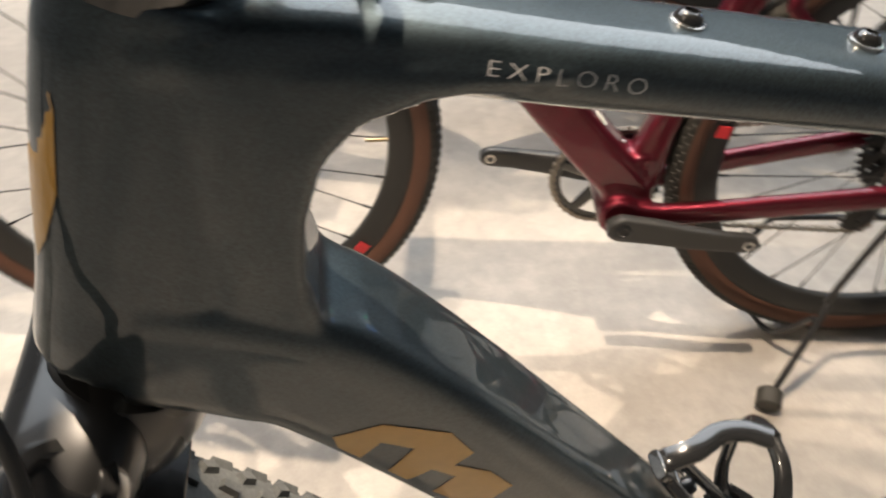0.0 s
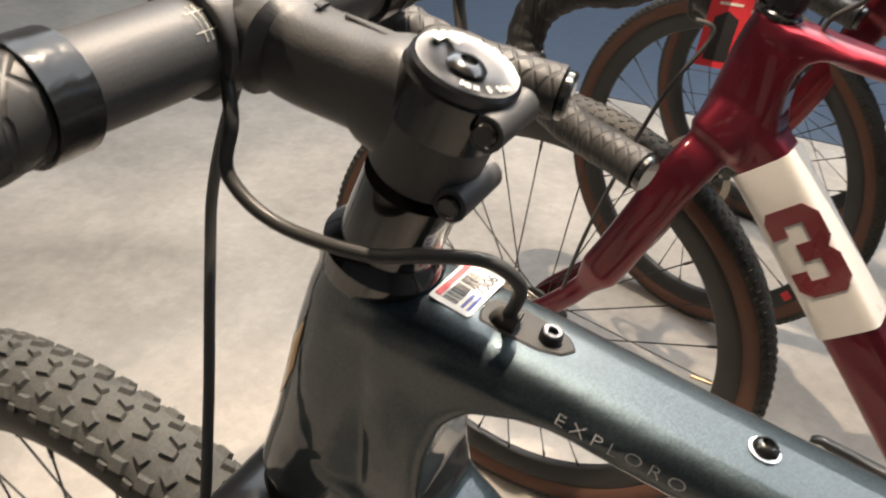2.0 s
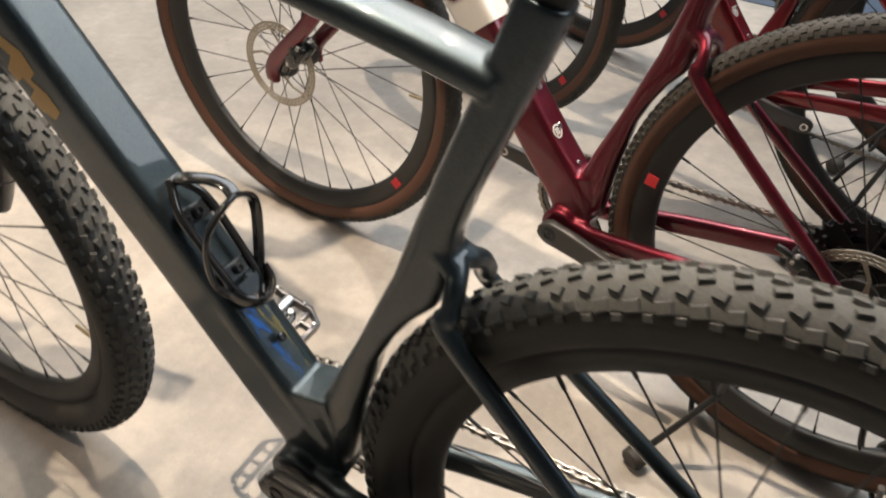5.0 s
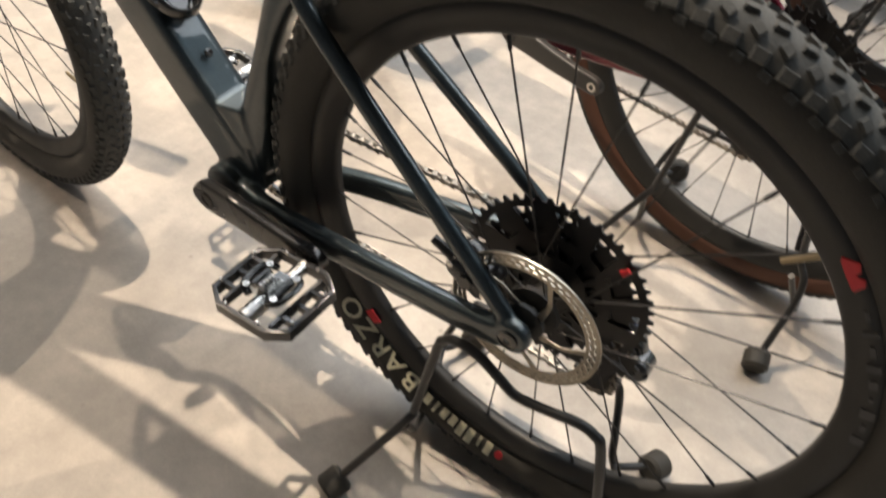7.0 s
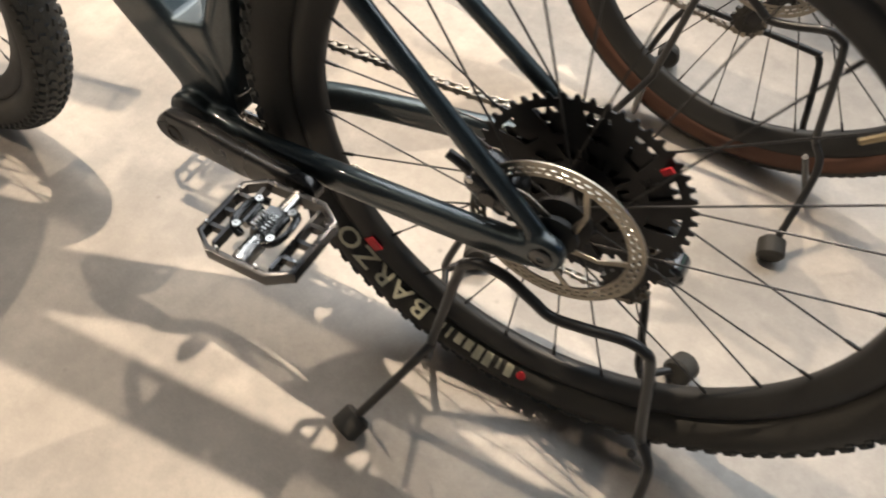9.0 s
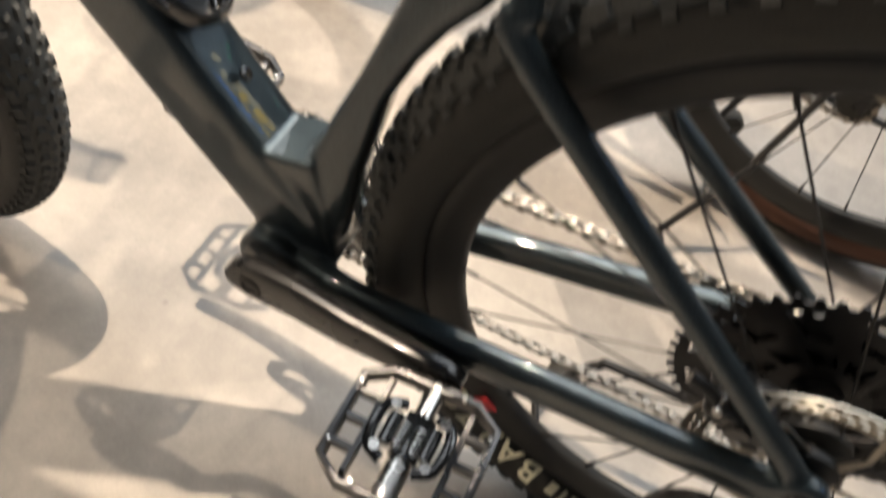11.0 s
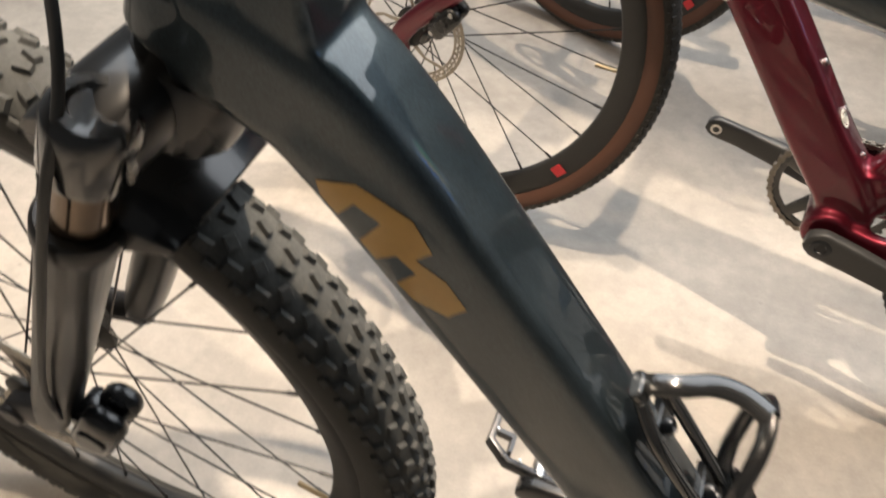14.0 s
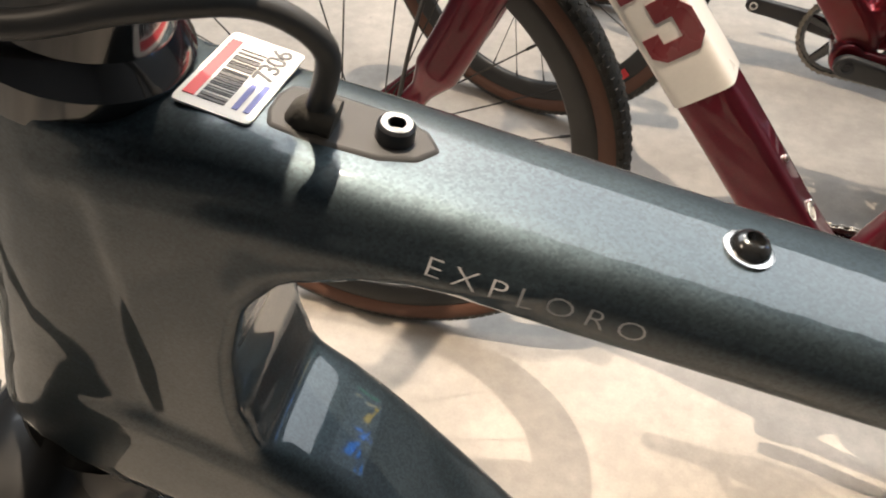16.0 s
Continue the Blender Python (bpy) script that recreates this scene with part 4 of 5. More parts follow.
def grey_front():
    # headset spacers and stem
    s = Soup()
    lathe(s, [(0.870, 0.0001), (0.870, 0.0235), (0.880, 0.0245), (0.884, 0.0215), (0.886, 0.0195), (0.9145, 0.0190), (0.9145, 0.0001)], STEER_TOP - STEER_UP * STEER_TOP.z / STEER_UP.z * 1.0, STEER_UP, 40, False)
    k = Matrix.Translation(steer(0.872) - (STEER_TOP - STEER_UP * STEER_TOP.z / STEER_UP.z + STEER_UP * 0.870))
    s.v = [tuple(k @ Vector(p)) for p in s.v]
    part("headset", s, M_GLOSS_BLACK, grey, "black headset top cover and spacer")
    s = Soup()
    drum(s, steer(0.936), STEER_UP, 0.0195, 0.040, 40, 0.002)
    bar_c = Vector((-0.392, 0, 0.955))
    sweep(s, glide([steer(0.933), steer(0.936, 0.022), (bar_c + steer(0.937, 0.02)) / 2, bar_c + Vector((0.018, 0, -0.001)), bar_c], 5), [0.0170] * 6 + [0.0165] * 8 + [0.0230] * 7, [0.0200] * 6 + [0.0170] * 8 + [0.0190] * 7, e=2.6, n=24)
    sweep(s, [bar_c + Y * y for y in (-0.0255, -0.024, 0.024, 0.0255)], [0.0195, 0.0205, 0.0205, 0.0195], n=32, side=(0, 0, 1))
    for z in (0.922, 0.950):
        c = steer(z) - FORE * 0.0185
        sweep(s, [c - Y * 0.014, c + Y * 0.014], 0.0062, n=16, side=(0, 0, 1))
    stem = part("stem", s, M_SATIN_ALLOY, grey, "satin dark grey alloy stem")
    s = Soup()
    drum(s, steer(0.9465), STEER_UP, 0.0200, 0.019, 40, 0.0012)
    part("top_spacer", s, M_GLOSS_BLACK, stem, "glossy black spacer under the cap")
    for y in (-0.016, 0.016):
        for dx, dz in ((-0.014, 0.013), (0.012, 0.0175)):
            s = Soup()
            drum(s, bar_c + Vector((dx - 0.004, y, dz)), Vector((-0.5 if dx < 0 else 0.2, 0, 0.9)), 0.0045, 0.008, 16)
            part("faceplate_bolt", s, M_GLOSS_BLACK, stem)
    for z in (0.922, 0.950):
        s = Soup()
        drum(s, steer(z) - FORE * 0.0185 - Y * 0.0145, Y, 0.0042, 0.003, 16)
        part("clamp_bolt", s, M_GLOSS_BLACK, stem)
    s = Soup()
    lathe(s, [(0.0, 0.0190), (0.003, 0.0188), (0.0042, 0.0176), (0.0036, 0.0110), (0.0020, 0.0075), (0.0020, 0.0001)], steer(0.955), STEER_UP, 40, False)
    cap = part("top_cap", s, M_CAP, stem, "machined grey metal top cap")
    s = Soup()
    lathe(s, [(0.001, 0.0072), (0.0036, 0.0068), (0.0050, 0.0050), (0.0053, 0.0030), (0.0038, 0.0026), (0.0038, 0.0001)], steer(0.955), STEER_UP, 24, False)
    part("top_cap_bolt", s, M_GLOSS_BLACK, cap)
    c = steer(0.955) + STEER_UP * 0.0042
    for k, ch in enumerate("Max 5 Nm"):
        a = 4.42 - k * 0.150
        way = FORE * math.cos(a) + Y * math.sin(a)
        if ch != " ":
            lettering("cap_letter", ch, M_WHITE_INK, cap, basis(c + way * 0.0160 + STEER_UP * 0.0008, FORE * math.sin(a) - Y * math.cos(a), way * -1), 0.0040, 1.0, 0.0001, bold=0.00006)
    for f, y, a, b in ((0.0128, 0.0030, 0.0030, 0.0075), (0.0095, 0.0062, 0.0050, 0.0028)):
        s = Soup()
        s.box(c + FORE * f + Y * y + STEER_UP * 0.0010, (a, b, 0.0004), Matrix((FORE, Y, FORE.cross(Y))).transposed())
        part("cap_print", s, M_WHITE_INK, cap, "white printed mark")
    # dark printed marks along the top of the stem
    for k0, k1, r in ((0.36, 0.40, 0.0028), (0.52, 0.82, 0.0012)):
        a, b = bar_c + Vector((0.010, 0.002, 0.0188)), steer(0.9535, 0.012, 0.002)
        s = Soup()
        sweep(s, glide([a + (b - a) * (k0 + (k1 - k0) * q / 4) for q in range(5)], 2), r, 0.0008, n=10)
        part("stem_print", s, M_PRINT, stem, "dark printed mark")
    # angle marks on the bar beside the clamp
    bar = handlebar(grey, bar_c, 0.208, 0.078, M_SATIN_ALLOY)
    for q in (-1, 1):
        s = Soup()
        for y in (q * 0.0285, q * 0.0310):
            sweep(s, [bar_c + Vector((0.0163 * math.sin(a), y, 0.0163 * math.cos(a))) for a in np.linspace(0.45, 1.25, 12)], 0.00022, n=6)
        for a in (0.62, 1.05):
            c = bar_c + Vector((0.0163 * math.sin(a), q * 0.0298, 0.0163 * math.cos(a)))
            sweep(s, [c - Y * 0.0045, c + Y * 0.0045], 0.00022, n=6, side=(0, 0, 1))
        part("angle_mark", s, M_WHITE_INK, bar, "fine white printed angle mark")
    a = 0.75
    lettering("bar_print", "Max torque", M_WHITE_INK, bar, basis(bar_c + Vector((0.0164 * math.sin(a), 0.040, 0.0164 * math.cos(a))), Y, Vector((-math.cos(a), 0, math.sin(a)))), 0.0046, 1.0, 0.0001)
    s = Soup()
    sweep(s, [bar_c + Vector((0.0163 * math.sin(1.05), y, 0.0163 * math.cos(1.05))) for y in (0.040, 0.058)], 0.0004, n=6, side=(0, 0, 1))
    part("bar_print", s, M_WHITE_INK, bar)
    # hoses
    hose(grey, "brake_hose", [(-0.402, 0.035, 0.948), (-0.420, 0.026, 0.920), (-0.426, 0.010, 0.878), (-0.422, -0.004, 0.840), (-0.406, -0.034, 0.780), (-0.392, -0.062, 0.740), (-0.404, -0.080, 0.690), (-0.440, -0.082, 0.600), (-0.490, -0.078, 0.480), (-0.515, -0.066, 0.405)], 0.0026, label="black brake hose running down the fork leg")
    hose(grey, "brake_hose", [(-0.380, -0.022, 0.950), (-0.372, -0.030, 0.934), (-0.372, -0.035, 0.916), (-0.352, -0.036, 0.903), (-0.318, -0.033, 0.900), (-0.298, -0.026, 0.902), (-0.281, -0.016, 0.900), (-0.272, -0.009, 0.890), (-0.274, -0.005, 0.878), (-0.280, -0.003, 0.8655)], 0.0026, label="black brake hose looping into the top tube")


grey_front()


def suspension_fork():
    s = Soup()
    crown = [steer(0.704, -0.004, -0.060), steer(0.706, -0.003, -0.050), steer(0.714, -0.006, -0.024), steer(0.714, -0.006, 0.024), steer(0.706, -0.003, 0.050), steer(0.704, -0.004, 0.060)]
    sweep(s, glide(crown, 5), 0.0250, 0.0205, e=2.8, n=20, side=(1, 0, 0))
    lathe(s, [(-0.020, 0.0001), (-0.020, 0.0290), (0.0, 0.0320), (0.018, 0.0300), (0.024, 0.0280), (0.024, 0.0001)], steer(0.712, -0.020), STEER_UP, 32, False)
    fork = part("fork_crown", s, M_CRANK, grey, "glossy black suspension fork crown")
    hub = Vector((FRONT[0], 0.008, FRONT[1]))
    for q in (-1, 1):
        foot = hub + Vector((0.040, q * 0.0580, 0.014))
        top = steer(0.690 if q < 0 else 0.686, -0.004, q * 0.0560 + 0.003)
        way = (foot - top).normalized()
        s = Soup()
        lathe(s, [(-0.040, 0.0001), (-0.040, 0.0100), (-0.043, 0.0120), (-0.043, 0.0170), (-0.039, 0.0205), (-0.030, 0.0215), (-0.004, 0.0218), (0.000, 0.0210), (0.003, 0.0170), (0.003, 0.0001)], top, way, 32, False)
        part("leg_cap", s, M_GLOSS_BLACK, fork, "black fork leg top with air cap")
        s = Soup()
        sweep(s, [top - way * 0.005, top + way * 0.080], 0.0160, n=28)
        part("stanchion", s, M_STANCHION, fork, "brown coated fork stanchion")
        s = Soup()
        d = (foot - top).length
        lathe(s, [(0.046, 0.0165), (0.046, 0.0215), (0.049, 0.0235), (0.062, 0.0235), (0.066, 0.0210), (d * 0.55, 0.0195), (d - 0.05, 0.0185), (d - 0.015, 0.0165), (d + 0.008, 0.0135), (d + 0.012, 0.0001)], top, way, 32, False)
        leg = part("lower_leg", s, M_LEG, fork, "satin black lower fork leg")
        s = Soup()
        sweep(s, [foot + Vector((0.004, 0, 0.012)), foot, hub + Y * q * 0.058], [0.0105, 0.0110, 0.0105], [0.0160, 0.0170, 0.0150], e=2.6, n=16)
        drum(s, hub + Y * q * 0.062, Y, 0.0120, 0.018, 28, 0.002)
        part("dropout", s, M_ALLOY_BLACK, leg)
    # broad brace curving over the tyre
    s, rings = Soup(), []
    for deg, low, r in ((64, 0.346, 0.364), (62, 0.322, 0.366), (60, 0.315, 0.367), (57.5, 0.318, 0.366), (55, 0.336, 0.365), (53, 0.352, 0.364)):
        out = Vector((math.cos(radians(deg)), 0, math.sin(radians(deg))))
        outer = [(-0.0560, low), (-0.0550, (low + r) / 2), (-0.0480, r - 0.010), (-0.0300, r), (0.0, r + 0.002), (0.0300, r), (0.0480, r - 0.010), (0.0550, (low + r) / 2), (0.0560, low)]
        inner = [(y * 0.90, q - 0.005) for y, q in outer[::-1]]
        rings.append([hub + out * q + Y * y for y, q in outer + inner])
    s.rings(rings)
    part("fork_arch", s, M_CRANK, fork, "black fork brace curving over the tyre", bevel=0.0015, angle=60)
    caliper(grey, (FRONT[0] + 0.094, -0.046, FRONT[1] + 0.034), -60, 1.2)


suspension_fork()

REAR_SPIN = -41.5
wheel(grey, "front_wheel", (FRONT[0], 0.008, FRONT[1]), "mtb", -1.5, spin=17)
w_rear = wheel(grey, "rear_wheel", (REAR[0], 0.0, REAR[1]), "mtb", 0.0, spin=REAR_SPIN)


def on_sidewall(angle, phi, lift=0.0012):
    """A pose lying on the rear tyre's side: x runs round the tyre, y outwards."""
    a, f = radians(angle), radians(phi)
    out, along = Vector((math.cos(a), 0, math.sin(a))), Vector((math.sin(a), 0, -math.cos(a)))
    face = out * math.cos(f) - Y * math.sin(f)
    return pose(0, 0, 0, 0, -REAR_SPIN, 0) @ basis(out * 0.3180 + face * (0.0282 + lift), along, out * math.sin(f) + Y * math.cos(f))


for k, ch in enumerate("BARZO"):
    lettering("sidewall_letter", ch, M_CREAM_INK, w_rear, on_sidewall(239.5 - 5.6 * k, 131, 0.0020) @ pose(-0.0135, -0.0105, 0) @ Matrix.Diagonal((1.25, 1, 1, 1)), 0.0320, bold=0.0005, label="cream printed tyre lettering")
for k in range(8):
    s = Soup()
    tall = (0.0130, 0.0105, 0.0145, 0.0140, 0.0105, 0.0105, 0.0120, 0.0105)[k]
    s.box((0, tall / 2 - 0.006, 0), (0.0095 if k not in (1, 6) else 0.0040, tall * 1.3, 0.0008), Matrix.Identity(3))
    part("sidewall_bar", s, M_CREAM_INK, w_rear).matrix_local = on_sidewall(264.5 - 2.65 * k, 128)
s = Soup()
drum(s, (0, 0, 0), (0, 0, 1), 0.0055, 0.0010, 20, 0.0001)
part("red_dot", s, M_RED_INK, w_rear, "small red printed mark").matrix_local = on_sidewall(267.5, 128)
out = Vector((math.cos(radians(220.5)), 0, math.sin(radians(220.5))))
s = Soup()
s.box(out * 0.2800 - Y * 0.0152, (0.0190, 0.0016, 0.0150), Matrix((out.cross(Y), Y, out)).transposed())
part("rim_print", s, M_RED_INK, w_rear, "small red printed block").matrix_local = pose(0, 0, 0, 0, -REAR_SPIN, 0)
# a ragged red emblem on the rim and faint grey lettering that runs on from it
def on_rim(degrees, along, outward):
    a = radians(degrees) - along / 0.285
    return Vector((math.cos(a), 0, math.sin(a))) * (0.2855 + outward)


emblem = [(-0.0160, -0.0017), (-0.0085, 0.0079), (-0.0021, 0.0057), (0.0004, 0.0015), (0.0056, 0.0069), (0.0102, 0.0049), (0.0132, -0.0031), (0.0104, -0.0044), (-0.0029, -0.0044), (-0.0129, -0.0035)]
s = Soup()
s.add([on_rim(39.6, *p) - Y * d for d in (0.0144, 0.0157) for p in emblem], [tuple(range(10)), tuple(range(19, 9, -1))] + [(j, 10 + j, 10 + (j + 1) % 10, (j + 1) % 10) for j in range(10)])
part("rim_print", s, M_RED_INK, w_rear, "ragged red rim emblem").matrix_local = pose(0, 0, 0, 0, -REAR_SPIN, 0)
for k in range(9):
    out = on_rim(32.5 - 3.3 * k, 0, 0.001 * (k % 3 - 1)).normalized()
    s = Soup()
    s.box(out * 0.2860 - Y * 0.0150, ((0.0090, 0.0040, 0.0100, 0.0075)[k % 4], 0.0012, (0.0030, 0.0110, 0.0040, 0.0100, 0.0060)[k % 5]), Matrix((out.cross(Y), Y, out)).transposed())
    part("rim_bar", s, M_RIM_INK, w_rear, "faint grey rim print").matrix_local = pose(0, 0, 0, 0, -REAR_SPIN, 0)

block = cassette(grey, (REAR[0], 0, REAR[1]), (50, 42, 36, 32, 28, 24, 21, 19, 17, 15, 12, 10), "black wide-range cassette")
s = Soup()
s.box((REAR[0] + 0.066, 0.006, REAR[1] + 0.064), (0.010, 0.002, 0.006), Matrix.Rotation(radians(-45), 3, "Y"))
part("red_marker", s, M_RED_INK, block, "small red plastic marker")
left_end = crank_arm(grey, BB, 4, -1, 0.172, M_CRANK, "black carbon crank arm", False)
right_end = crank_arm(grey, BB, 184, 1, 0.172, M_CRANK, "black carbon crank arm", False)
pedal(grey, left_end + Y * -0.060, -1, -2)
pedal(grey, right_end + Y * 0.060, 1, 12)
ring_r = chainset(grey, BB, 40, 0.046, M_GLOSS_BLACK)
JOCKEYS = ((REAR[0] + 0.074, REAR[1] - 0.088), (REAR[0] + 0.060, REAR[1] - 0.134))
chain(grey, BB, REAR, ring_r, 0.0127 / (2 * math.sin(math.pi / 21)), 0.046, 0.036, JOCKEYS)
derailleur(grey, REAR, JOCKEYS, 0.036)
caliper(grey, (REAR[0] - 0.056, -0.044, REAR[1] + 0.034), 28, 0.85)
s = Soup()
sweep(s, [(0.186, 0, 0.805), (0.196, 0, 0.840), (0.250, 0, 1.010)], 0.0125, 0.0160, e=2.4, n=20)
part("seatpost", s, M_CARBON, grey, "black carbon seatpost")


def bottle_cage():
    cage = thing("bottle_cage", "glossy black bottle cage bolted to the down tube", "bottle cage")
    cage.parent = None
    base = Vector((-0.098, 0, 0.5305))
    d, up = DT_WAY, DT_UP
    s = Soup()
    for q in (-1, 1):
        sweep(s, glide([base - d * 0.062 + up * 0.006 + Y * q * 0.006, base - d * 0.040 + up * 0.008 + Y * q * 0.017, base + up * 0.008 + Y * q * 0.018, base + d * 0.050 + up * 0.008 + Y * q * 0.015, base + d * 0.066 + up * 0.010 + Y * q * 0.004], 6), 0.0045, 0.0040, n=12)
    sweep(s, [base - d * 0.070 + up * 0.006, base - d * 0.060 + up * 0.007], 0.009, 0.004, e=4, n=12)
    for k in (-0.032, 0.032):
        s.box(base + d * k + up * 0.004, (0.016, 0.034, 0.006), Matrix((d, Y, d.cross(Y))).transposed())
    part("spine", s, M_GLOSS_BLACK, cage, bevel=0.001)

    def at(along, high, y):
        return base + d * along + up * high + Y * y

    joint = (-0.0310, 0.0610, 0.0050)
    for name, wide, pts in (("arm", 0.0066, [(-0.066, 0.006, 0.002), (-0.0655, 0.015, 0.0015), (-0.0610, 0.0260, 0.0030), (-0.0500, 0.0390, 0.0110), (-0.0400, 0.0510, 0.0110), joint]),
                            ("hoop", 0.0048, [joint, (-0.0280, 0.0590, -0.0080), (-0.0230, 0.0530, -0.0190), (-0.0150, 0.0440, -0.0290), (-0.0030, 0.0340, -0.0340), (0.0120, 0.0230, -0.0350), (0.0300, 0.0130, -0.0330), (0.0450, 0.0080, -0.0240), (0.0560, 0.0080, -0.0120)]),
                            ("hoop", 0.0056, [joint, (-0.0275, 0.0590, 0.0140), (-0.0235, 0.0550, 0.0220), (-0.0170, 0.0500, 0.0275), (-0.0050, 0.0410, 0.0300), (0.0096, 0.0300, 0.0290), (0.0260, 0.0180, 0.0265), (0.0430, 0.0090, 0.0200), (0.0560, 0.0080, 0.0080)])):
        s = Soup()
        sweep(s, glide([at(*p) for p in pts], 8), wide, 0.0030, e=2.6, n=12, side=(0.8, -0.3, 0.5))
        part(name, s, M_GLOSS_BLACK, cage)
    s = Soup()
    sweep(s, glide([at(0.046, 0.010, -0.023), at(0.060, 0.015, -0.018), at(0.068, 0.018, -0.006), at(0.068, 0.018, 0.006), at(0.060, 0.015, 0.018), at(0.046, 0.010, 0.023)], 5), 0.0036, 0.0085, n=12)
    s.box(at(0.055, 0.007, 0), (0.022, 0.030, 0.008), Matrix((d, Y, d.cross(Y))).transposed())
    part("foot", s, M_GLOSS_BLACK, cage)
    for k in (-0.032, 0.032):
        s = Soup()
        lathe(s, [(0.006, 0.0001), (0.006, 0.0052), (0.010, 0.0050), (0.012, 0.0036), (0.009, 0.0020), (0.009, 0.0001)], base + d * k, up, 20, False)
        part("cage_bolt", s, M_CAP, cage)


bottle_cage()
for k in (0.112, 0.178):
    s = Soup()
    lathe(s, [(0.0, 0.0001), (0.0, 0.0050), (0.0022, 0.0046), (0.0028, 0.0030), (0.0016, 0.0022), (0.0016, 0.0001)], Vector((-0.098, 0, 0.5305)) + DT_WAY * k + DT_UP * 0.0010, DT_UP, 20, False)
    part("mount_bolt", s, M_GLOSS_BLACK, grey)
for q in (-1, 1):
    s = Soup()
    lathe(s, [(0.0, 0.0110), (0.0025, 0.0105), (0.0032, 0.0090), (0.0032, 0.0036), (-0.002, 0.0034), (-0.002, 0.0001)], (REAR[0], q * 0.0735, REAR[1]), Y * q, 28, False)
    part("axle_end", s, M_GLOSS_BLACK, grey, "black thru-axle end with hex socket")
stand(pose(REAR[0], 0, 0), "bicycle stands")


# ---- the red bicycles ----
def red_bicycle(m, paint, label, band, steered=0.0):
    b = thing("gravel_bicycle", label, "bicycle", "red bicycles", m)
    bb, rear, front = (0.0, 0.270), (0.4105, 0.351), (-0.590, 0.351)
    turn = pose(0, 0, bb[1], 0, -3.0, 0) @ pose(-BB[0], 0, -BB[1])
    top = turn @ (steer(0.874) + Vector((0.020, 0, 0)))
    up = turn.to_3x3() @ STEER_UP
    fore = Vector((-up.z, 0, up.x))

    def on_axis(z, f=0.0, y=0.0):
        return top + up * ((z - top.z) / up.z) + fore * f + Y * y

    s = shell(False)
    # a shorter front end than the grey one's
    s.v = [tuple(turn @ Vector((x + 0.020 * min(max((-0.24 - x) / 0.08, 0), 1), y, z))) for x, y, z in s.v]
    # straight-bladed fork
    for q in (-1, 1):
        sweep(s, glide([on_axis(0.742, -0.024, q * 0.006), on_axis(0.700, -0.018, q * 0.024), on_axis(0.650, -0.010, q * 0.044), on_axis(0.480, 0.012, q * 0.056), Vector((front[0] + 0.003, q * 0.056, front[1] + 0.012)), Vector((front[0] - 0.006, q * 0.056, front[1] - 0.030))], 6),
              [0.022] * 6 + [0.0150] * 12 + [0.0100] * 13, [0.034] * 6 + [0.0270] * 12 + [0.0150] * 13, e=2.4, n=16)
    fused("frame", s, paint, b, "moulded carbon frame and fork in glossy red metallic paint", 0.0030, 8)
    d, n = turn.to_3x3() @ DT_WAY, turn.to_3x3() @ DT_UP
    mid = turn @ Vector((-0.150, 0, 0.536))
    if band:
        s = Soup()
        a, z = mid - d * 0.238, mid - d * 0.030
        sweep(s, [a, a + (z - a) * 0.25, a + (z - a) * 0.5, a + (z - a) * 0.75, z], 0.0281, 0.0340, e=6.0, n=36)
        white = part("painted_band", s, M_WHITE_PAINT, b, "white painted band round the down tube")
        s = Soup()
        # a square-cut numeral turned along the tube
        three = [(-0.030, -0.016), (-0.030, 0.012), (-0.022, 0.020), (-0.006, 0.020), (0.000, 0.015), (0.006, 0.020), (0.022, 0.020), (0.030, 0.012), (0.030, -0.012), (0.024, -0.020), (0.012, -0.020), (0.012, -0.008), (0.019, -0.008),
                 (0.019, 0.006), (0.006, 0.006), (0.006, -0.006), (-0.006, -0.006), (-0.006, 0.006), (-0.019, 0.006), (-0.019, -0.008), (-0.012, -0.008), (-0.012, -0.020), (-0.024, -0.020)]
        base = a + (z - a) * 0.50
        s.prism([(q * 1.75, r * 1.45) for q, r in three], base + n * 0.006 - Y * 0.0277, d, n, 0.0012)
        part("numeral", s, M_MAROON, white, "maroon square-cut numeral 3")
    spot_at = mid + d * ((-0.051 - mid.x) * d.x + (0.401 - mid.z) * d.z) + n * 0.0333 - Y * 0.010
    s = Soup()
    lathe(s, [(-0.0004, 0.0085), (-0.0004, 0.0104), (0.0004, 0.0104), (0.0004, 0.0085)], spot_at, n, 32)
    ring_print = part("printed_ring", s, M_WHITE_INK, b, "small white printed ring")
    for k in (-0.0036, 0.0, 0.0036):
        s = Soup()
        s.box(spot_at + Y * k, (0.0105, 0.0017, 0.0008), Matrix((d, Y, d.cross(Y))).transposed())
        part("ring_bar", s, M_WHITE_INK, ring_print)
    for k, (x, z) in enumerate(((0.085, 0), (0.149, 0), (0.213, 0))):
        s = Soup()
        drum(s, mid + d * x + n * 0.0335, n, 0.0042, 0.005, 14)
        part("cage_bolt", s, M_STEEL, b)
    for x in (-0.215, -0.151):
        s = Soup()
        drum(s, turn @ Vector((x + 0.030, 0, 0.8455 - (x + 0.215) * 0.168)), Vector((0.15, 0, 1)), 0.0045, 0.006, 16)
        part("top_tube_bolt", s, M_GLOSS_BLACK, b)
    s = Soup()
    drum(s, on_axis(top.z + 0.004), up, 0.0235, 0.008, 32, 0.002)
    drum(s, on_axis(top.z + 0.010), up, 0.0190, 0.010, 32, 0.002)
    part("headset", s, M_GLOSS_BLACK, b)
    s = Soup()
    drum(s, on_axis(top.z + 0.030), up, 0.0195, 0.040, 32, 0.002)
